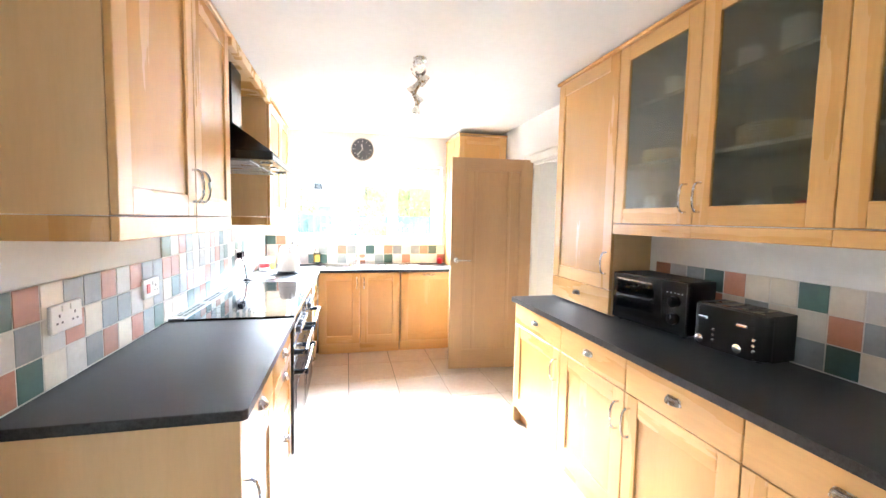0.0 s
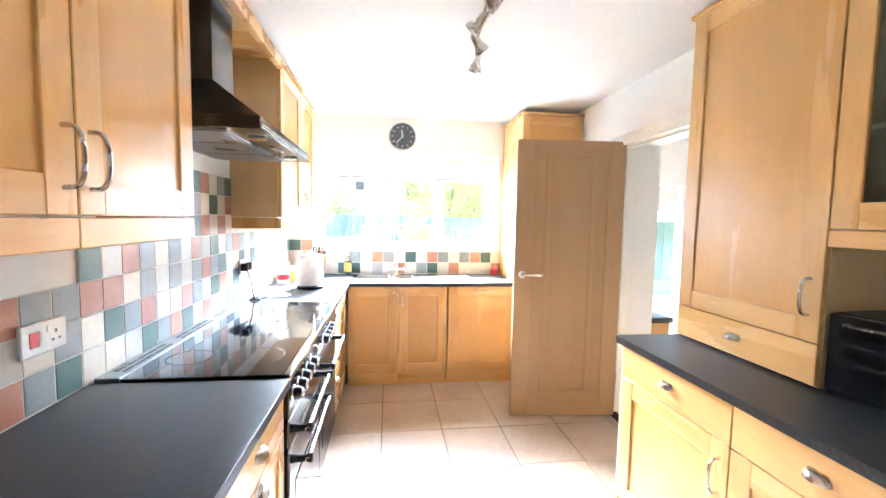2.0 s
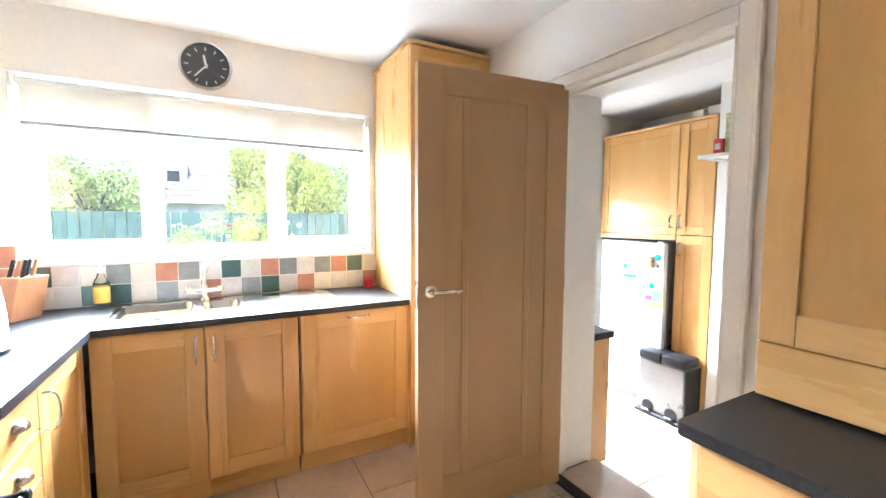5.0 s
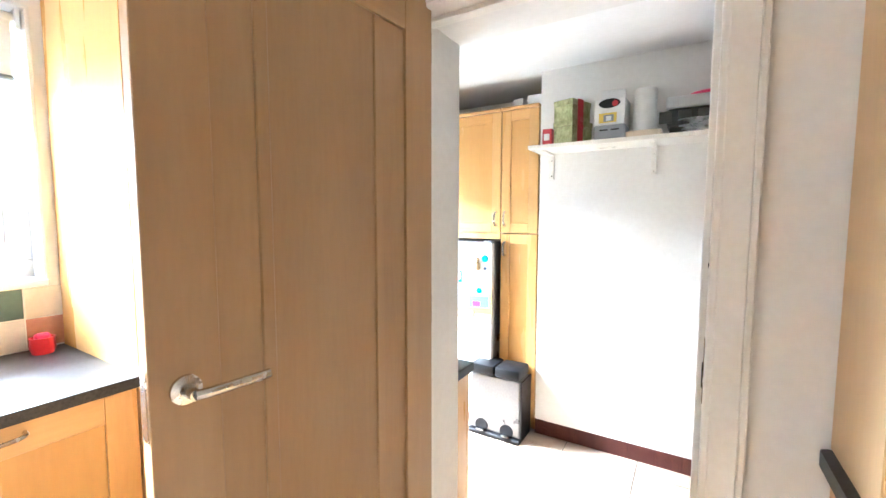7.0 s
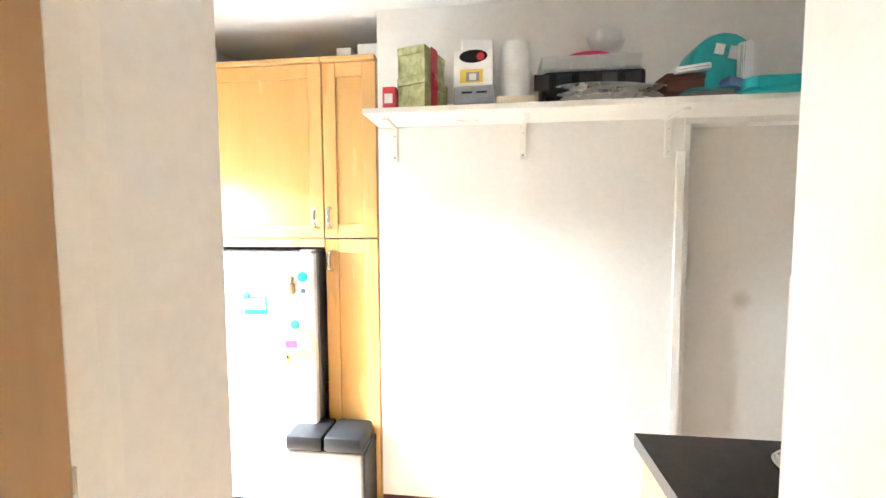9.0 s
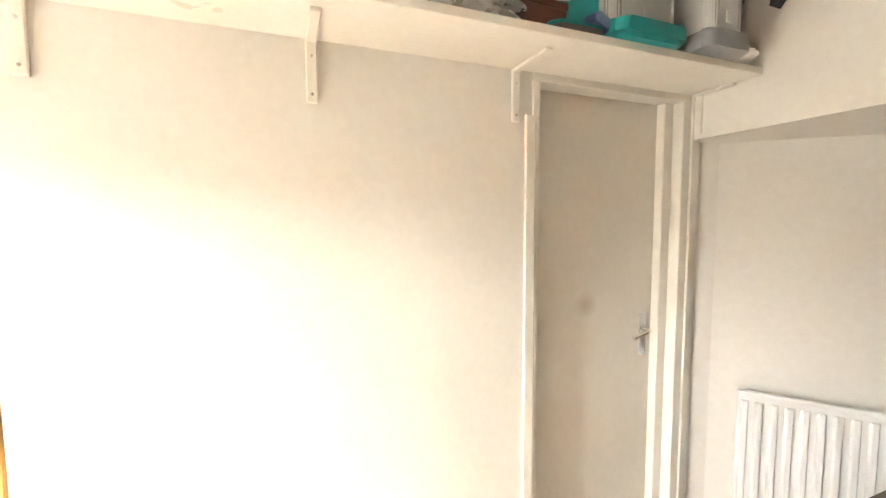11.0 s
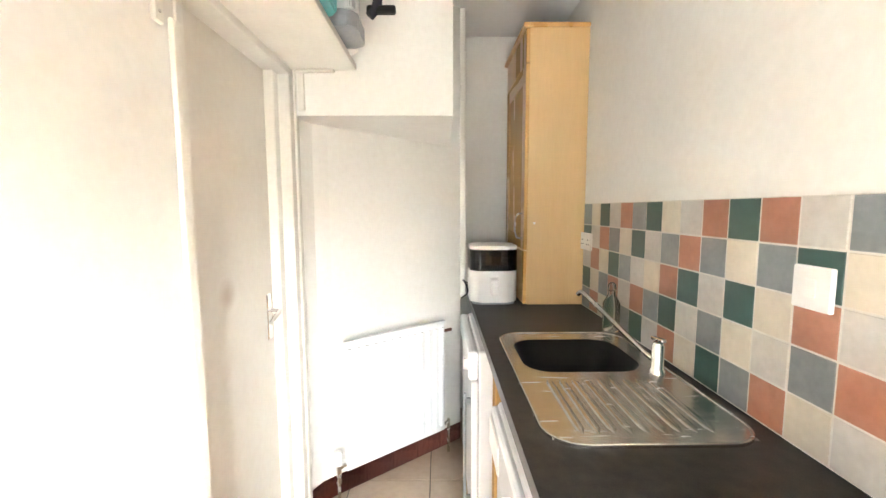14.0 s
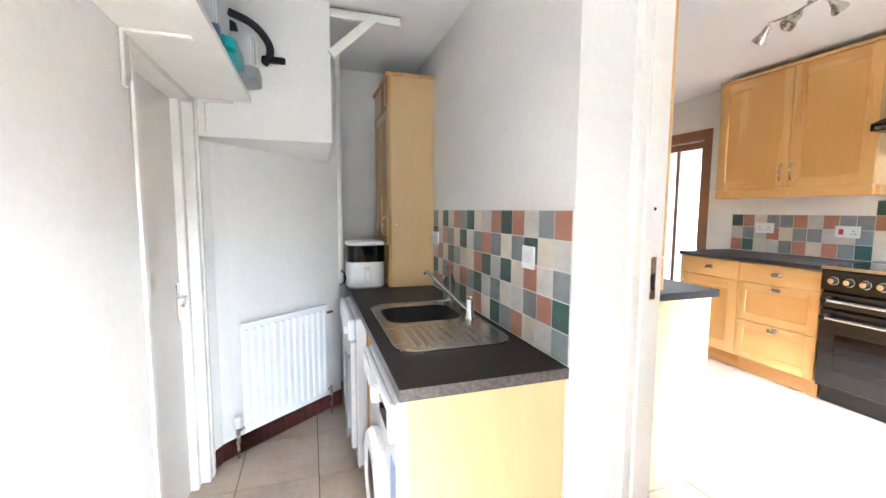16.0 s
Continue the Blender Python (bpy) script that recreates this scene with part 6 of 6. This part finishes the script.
def tree(x, y, h, spread, crown_mat, seed, label, name="tree", n=9000, size=0.055):
    t = thing(name, pose(x, y, -0.45), label, "tree" if name == "tree" else "shrub")
    trunk = [(0, 0, 0), (0.05 * spread, 0.02, h * 0.3), (-0.03, 0.04, h * 0.62)]
    limbs = [tube(trunk, 0.05 * h / 3, 8, 2)]
    r = random.Random(seed)
    for k in range(6):
        a = k * 1.05 + r.random()
        limbs.append(tube([(0.0, 0.02, h * 0.4 + 0.06 * k), (0.25 * spread * math.cos(a), 0.25 * spread * math.sin(a), h * 0.6), (0.5 * spread * math.cos(a), 0.5 * spread * math.sin(a), h * 0.75)], 0.02 * h / 3, 6, 1))
    part("trunk", join(*limbs), BARK, t, smooth=True)
    me = leaves(n, 0, 0, h * 0.68, spread, spread, h * 0.36, size, seed)
    me.materials.append(crown_mat)
    c = new("crown", me)
    c.parent = t
    return t


tree(2.75, 16.5, 4.0, 0.85, LEAF_Y, 1, "yellow-green garden tree behind the fence")
tree(4.1, 17.5, 4.2, 2.2, LEAF, 2, "leafy green garden tree behind the fence")
tree(5.4, 15.5, 3.6, 2.1, LEAF, 3, "leafy green garden tree behind the fence")
tree(1.2, 15.4, 3.9, 0.55, LEAF_Y, 9, "slender yellow-green tree behind the fence", n=7000)
tree(2.9, 15.0, 3.0, 1.0, LEAF_Y, 4, "yellow-green garden shrub by the fence", "shrub", 5000, 0.045)
tree(1.15, 12.6, 2.0, 0.55, LEAF_Y, 5, "low yellow-green shrub in the border", "shrub", 3500, 0.035)
tree(0.1, 12.5, 1.5, 0.5, LEAF, 6, "low green shrub in the border", "shrub", 3500, 0.035)
tree(-2.2, 15.5, 3.6, 1.3, LEAF, 8, "leafy green garden tree behind the fence")
for k in range(26):
    r = random.Random(k)
    x, y, h = r.uniform(-0.6, 2.2), r.uniform(11.8, 12.9), r.uniform(1.35, 1.75)
    fl = thing("garden_flower", pose(x, y, -0.45), "tall pale garden flower in the border", "flower", "border flowers")
    part("stem", tube([(0, 0, 0), (0.03, 0.01, h * 0.5), (0.05 * r.random(), 0, h)], 0.006, 5, 0), LEAF, fl)
    bm = turn_up([(0.006, 0), (0.05, 0.022), (0.055, 0.03), (0.015, 0.02)], 10)
    part("bloom", placed(bm, pose(0.03, 0, h - 0.01, r.uniform(-40, 40), r.uniform(-40, 40))), PINK if k % 6 == 0 else PETAL, fl)
ho = thing("neighbour_house", pose(-6.5, 22.0, -0.45), "pale neighbouring house with a long slate roof", "house")
part("wall", box(0, 9.2, 0, 7, 0, 2.6), RENDERED, ho)
for k in range(13):
    y0, z0 = -0.3 + k * 0.28, 2.45 + k * 0.235
    part("roof_course", placed(box(-0.25, 9.45, 0, 0.34, 0, 0.035), pose(0, y0, z0, 38)), ROOF_TILE, ho)
part("roof", prism([(0, -0.2), (9.2, -0.2), (9.2, 7.2), (0, 7.2)], 2.5, 2.51), ROOF_TILE, ho)
bm = bmesh.new()
v = [bm.verts.new(p) for p in ((-0.2, 0, 2.6), (9.4, 0, 2.6), (9.4, 3.5, 5.4), (-0.2, 3.5, 5.4), (-0.2, 7, 2.6), (9.4, 7, 2.6))]
for q in ((0, 1, 2, 3), (3, 2, 5, 4), (0, 3, 4), (1, 5, 2)):
    bm.faces.new([v[i] for i in q])
part("roof_core", bm, ROOF_TILE, ho)
dm = part("dormer", box(4.9, 5.9, 0.7, 2.6, 3.0, 4.1), RENDERED, ho)
part("dormer_window", box(5.2, 5.65, 0.66, 0.70, 3.25, 3.75), BLACK_GLASS, dm)
part("gutter", rod((-0.25, -0.32, 2.42), (9.45, -0.32, 2.42), 0.05), UPVC, ho)
for x in (1.2, 4.0, 7.2):
    w_ = part("window", box(x, x + 1.1, -0.05, 0.0, 1.0, 2.1), UPVC, ho)
    part("pane", box(x + 0.08, x + 1.02, -0.06, -0.051, 1.08, 2.02), BLACK_GLASS, w_)

# ---------------------------------------------------------------- tiles
TP, TS = 0.1055, 0.1022


def tile_mesh(size, thick, bevel, material, name="tile"):
    bm = box(-size / 2, size / 2, 0.0, thick, -size / 2, size / 2)
    top = [e for e in bm.edges if all(abs(v.co.y) < 1e-6 for v in e.verts)]
    bmesh.ops.bevel(bm, geom=top, offset=bevel, segments=1, affect="EDGES")
    return mesh_of(name, bm, material)


TILE_MESH = {k: tile_mesh(TS, 0.006, 0.0018, m) for k, m in TILES.items()}
rnd = random.Random(11)


def tile_field(parent, m, cols, rows, pattern=(), skip=None, bed=True):
    """Square tiles on a wall: the origin is the lower corner, x along, z up, front towards -y."""
    if bed:
        part("grout_bed", placed(box(0, cols * TP, -0.0012, 0.004, 0, rows * TP), m), WALL_GROUT, parent)
    last = {}
    for r in range(rows):
        for c in range(cols):
            if skip and skip(c, r):
                continue
            key = None
            if r < len(pattern) and c < len(pattern[r]):
                key = pattern[r][c]
            while key is None or (not pattern and key in (last.get((c - 1, r)), last.get((c, r - 1)))):
                key = rnd.choice("gttbbccww")
            last[(c, r)] = key
            ob = new("tile", TILE_MESH[key])
            ob.parent = parent
            ob.matrix_world = m @ pose((c + 0.5) * TP + rnd.uniform(-0.0005, 0.0005), -0.0025, (r + 0.5) * TP, 0, 0, 0)


# west wall: three rows by the socket, more behind the cooker, four beyond it
WP = 0.1004
WM = lambda y: pose(XW + 0.0045, y, WT + 0.004, 0, 0, 90) @ Matrix.Diagonal((WP / TP, 1, 1, 1))
tile_field(wall_west, WM(1.452), 10, 3, ("tgcwbtctbg", "wbwtcbbwcb", "gtcbbtwtbb"))
tile_field(wall_west, WM(1.452 + 10 * WP), 1, 4, ("c", "c", "t", "g"))
tile_field(wall_west, WM(1.452 + 11 * WP), 11, 7, ("cwgbtgwtcbg", "gbtwwtbwgtw", "tcbwbwbtbgw", "wtbcbwtwgcb", "cgwbwbbtwtc", "wbctwtbcgct", "gtwbgcgtcbg"))
tile_field(wall_west, WM(1.452 + 22 * WP), 14, 4)
# north wall below the sill and beside the window
tile_field(wall_north, pose(XW + 0.02, YN - 0.0045, WT + 0.004), 19, 2, ("cbcwggwbwtwbgwtcwwt", "wtgwcbwtbwgwtbwbtgc"))
tile_field(wall_north, pose(XW + 0.001, YN - 0.0045, WT + 0.004 + 2 * TP), 2, 1, ("gt",))
# east wall over the worktop
tile_field(wall_east, pose(XE - 0.0045, 2.19, WT + 0.004, 0, 0, -90), 19, 3, ("tbcgwtcbgcwtgb", "bcgtcbcwtbgwtc", "twbgtccgcwtbgc"))
# utility wall behind the sink
tile_field(wall_east, pose(XU + 0.0045, 3.07 - 15 * TP, UT + 0.004, 0, 0, 90), 15, 5, ("btcgbgwtcgbtcwb", "gcbtwtbgwbcwbtg", "wtcgbwctgwgctwb", "gwtbcgwbtbcbgcw", "bcgwtbgcwtgtwbt"))

# floors
FTX, FTY = 0.4035, 0.438
FT_MESH = mesh_of("floor_tile", box(-FTX / 2 + 0.003, FTX / 2 - 0.003, -FTY / 2 + 0.003, FTY / 2 - 0.003, -0.006, 0.0, 0.0015), FLOOR_TILE)


def lay(parent, xs, ys, z, x_at, y_at):
    """Whole tiles on a grid through (x_at, y_at), cut at the edges."""
    i0 = math.floor((xs[0] - x_at) / FTX)
    j0 = math.floor((ys[0] - y_at) / FTY)
    for i in range(i0, math.ceil((xs[1] - x_at) / FTX)):
        for j in range(j0, math.ceil((ys[1] - y_at) / FTY)):
            a, b = x_at + i * FTX, x_at + (i + 1) * FTX
            c, d = y_at + j * FTY, y_at + (j + 1) * FTY
            ca, cb, cc2, cd = max(a, xs[0]), min(b, xs[1]), max(c, ys[0]), min(d, ys[1])
            if cb - ca < 0.02 or cd - cc2 < 0.02:
                continue
            if (cb - ca) > FTX - 0.001 and (cd - cc2) > FTY - 0.001:
                ob = new("floor_tile", FT_MESH)
                ob.location = ((a + b) / 2, (c + d) / 2, z + 0.001 * rnd.uniform(-0.5, 0.5))
            else:
                mx, my = (ca + cb) / 2, (cc2 + cd) / 2
                ob = new("floor_tile", mesh_of("floor_tile", box(ca - mx + 0.003, cb - mx - 0.003, cc2 - my + 0.003, cd - my - 0.003, -0.006, 0.0, 0.0015), FLOOR_TILE))
                ob.location = (mx, my, z)
            ob.parent = parent


lay(floor_kitchen, (XW, XE), (YS, 4.60), 0.0, 0.403, 3.765)
lay(floor_utility, (XU, XF + 0.12), (YB, YN), FU, 3.21, 2.05)

# quarry tile skirting
QM = mesh_of("skirting_tile", box(-0.0742, 0.0742, 0.0, 0.016, 0.0, 0.105, 0.0015), QUARRY)
QB = mesh_of("mortar", box(-0.075, 0.075, 0.0, 0.0145, 0.0, 0.104), mottled("red_mortar", (0.07, 0.018, 0.014), (0.11, 0.03, 0.024), 30.0, 0.8, 0.0005))


def skirting(parent, a, b):
    a, b = Vector(a), Vector(b)
    n = max(1, round((b - a).length / 0.152))
    u = (b - a) / n
    for k in range(n):
        p = a + u * (k + 0.5)
        bed = new("mortar", QB)
        bed.parent = parent
        ob = new("skirting_tile", QM)
        ob.parent = parent
        ob.matrix_world = Matrix.Translation((p.x, p.y, FU)) @ pose(0, 0, 0, 0, 0, math.degrees(math.atan2(u.y, u.x))) @ Matrix.Diagonal((u.length / 0.150, 1, 1, 1))
        bed.matrix_world = ob.matrix_world


skirting(wall_utility, (XF - 0.0005, 4.03), (XF - 0.0005, 2.67))
skirting(wall_slant, (3.66, 1.7155), (3.034, 1.2255))
skirting(wall_slant, (3.715, 1.7655), (3.66, 1.7155))
skirting(wall_slant, (3.75, 1.831), (3.715, 1.7655))
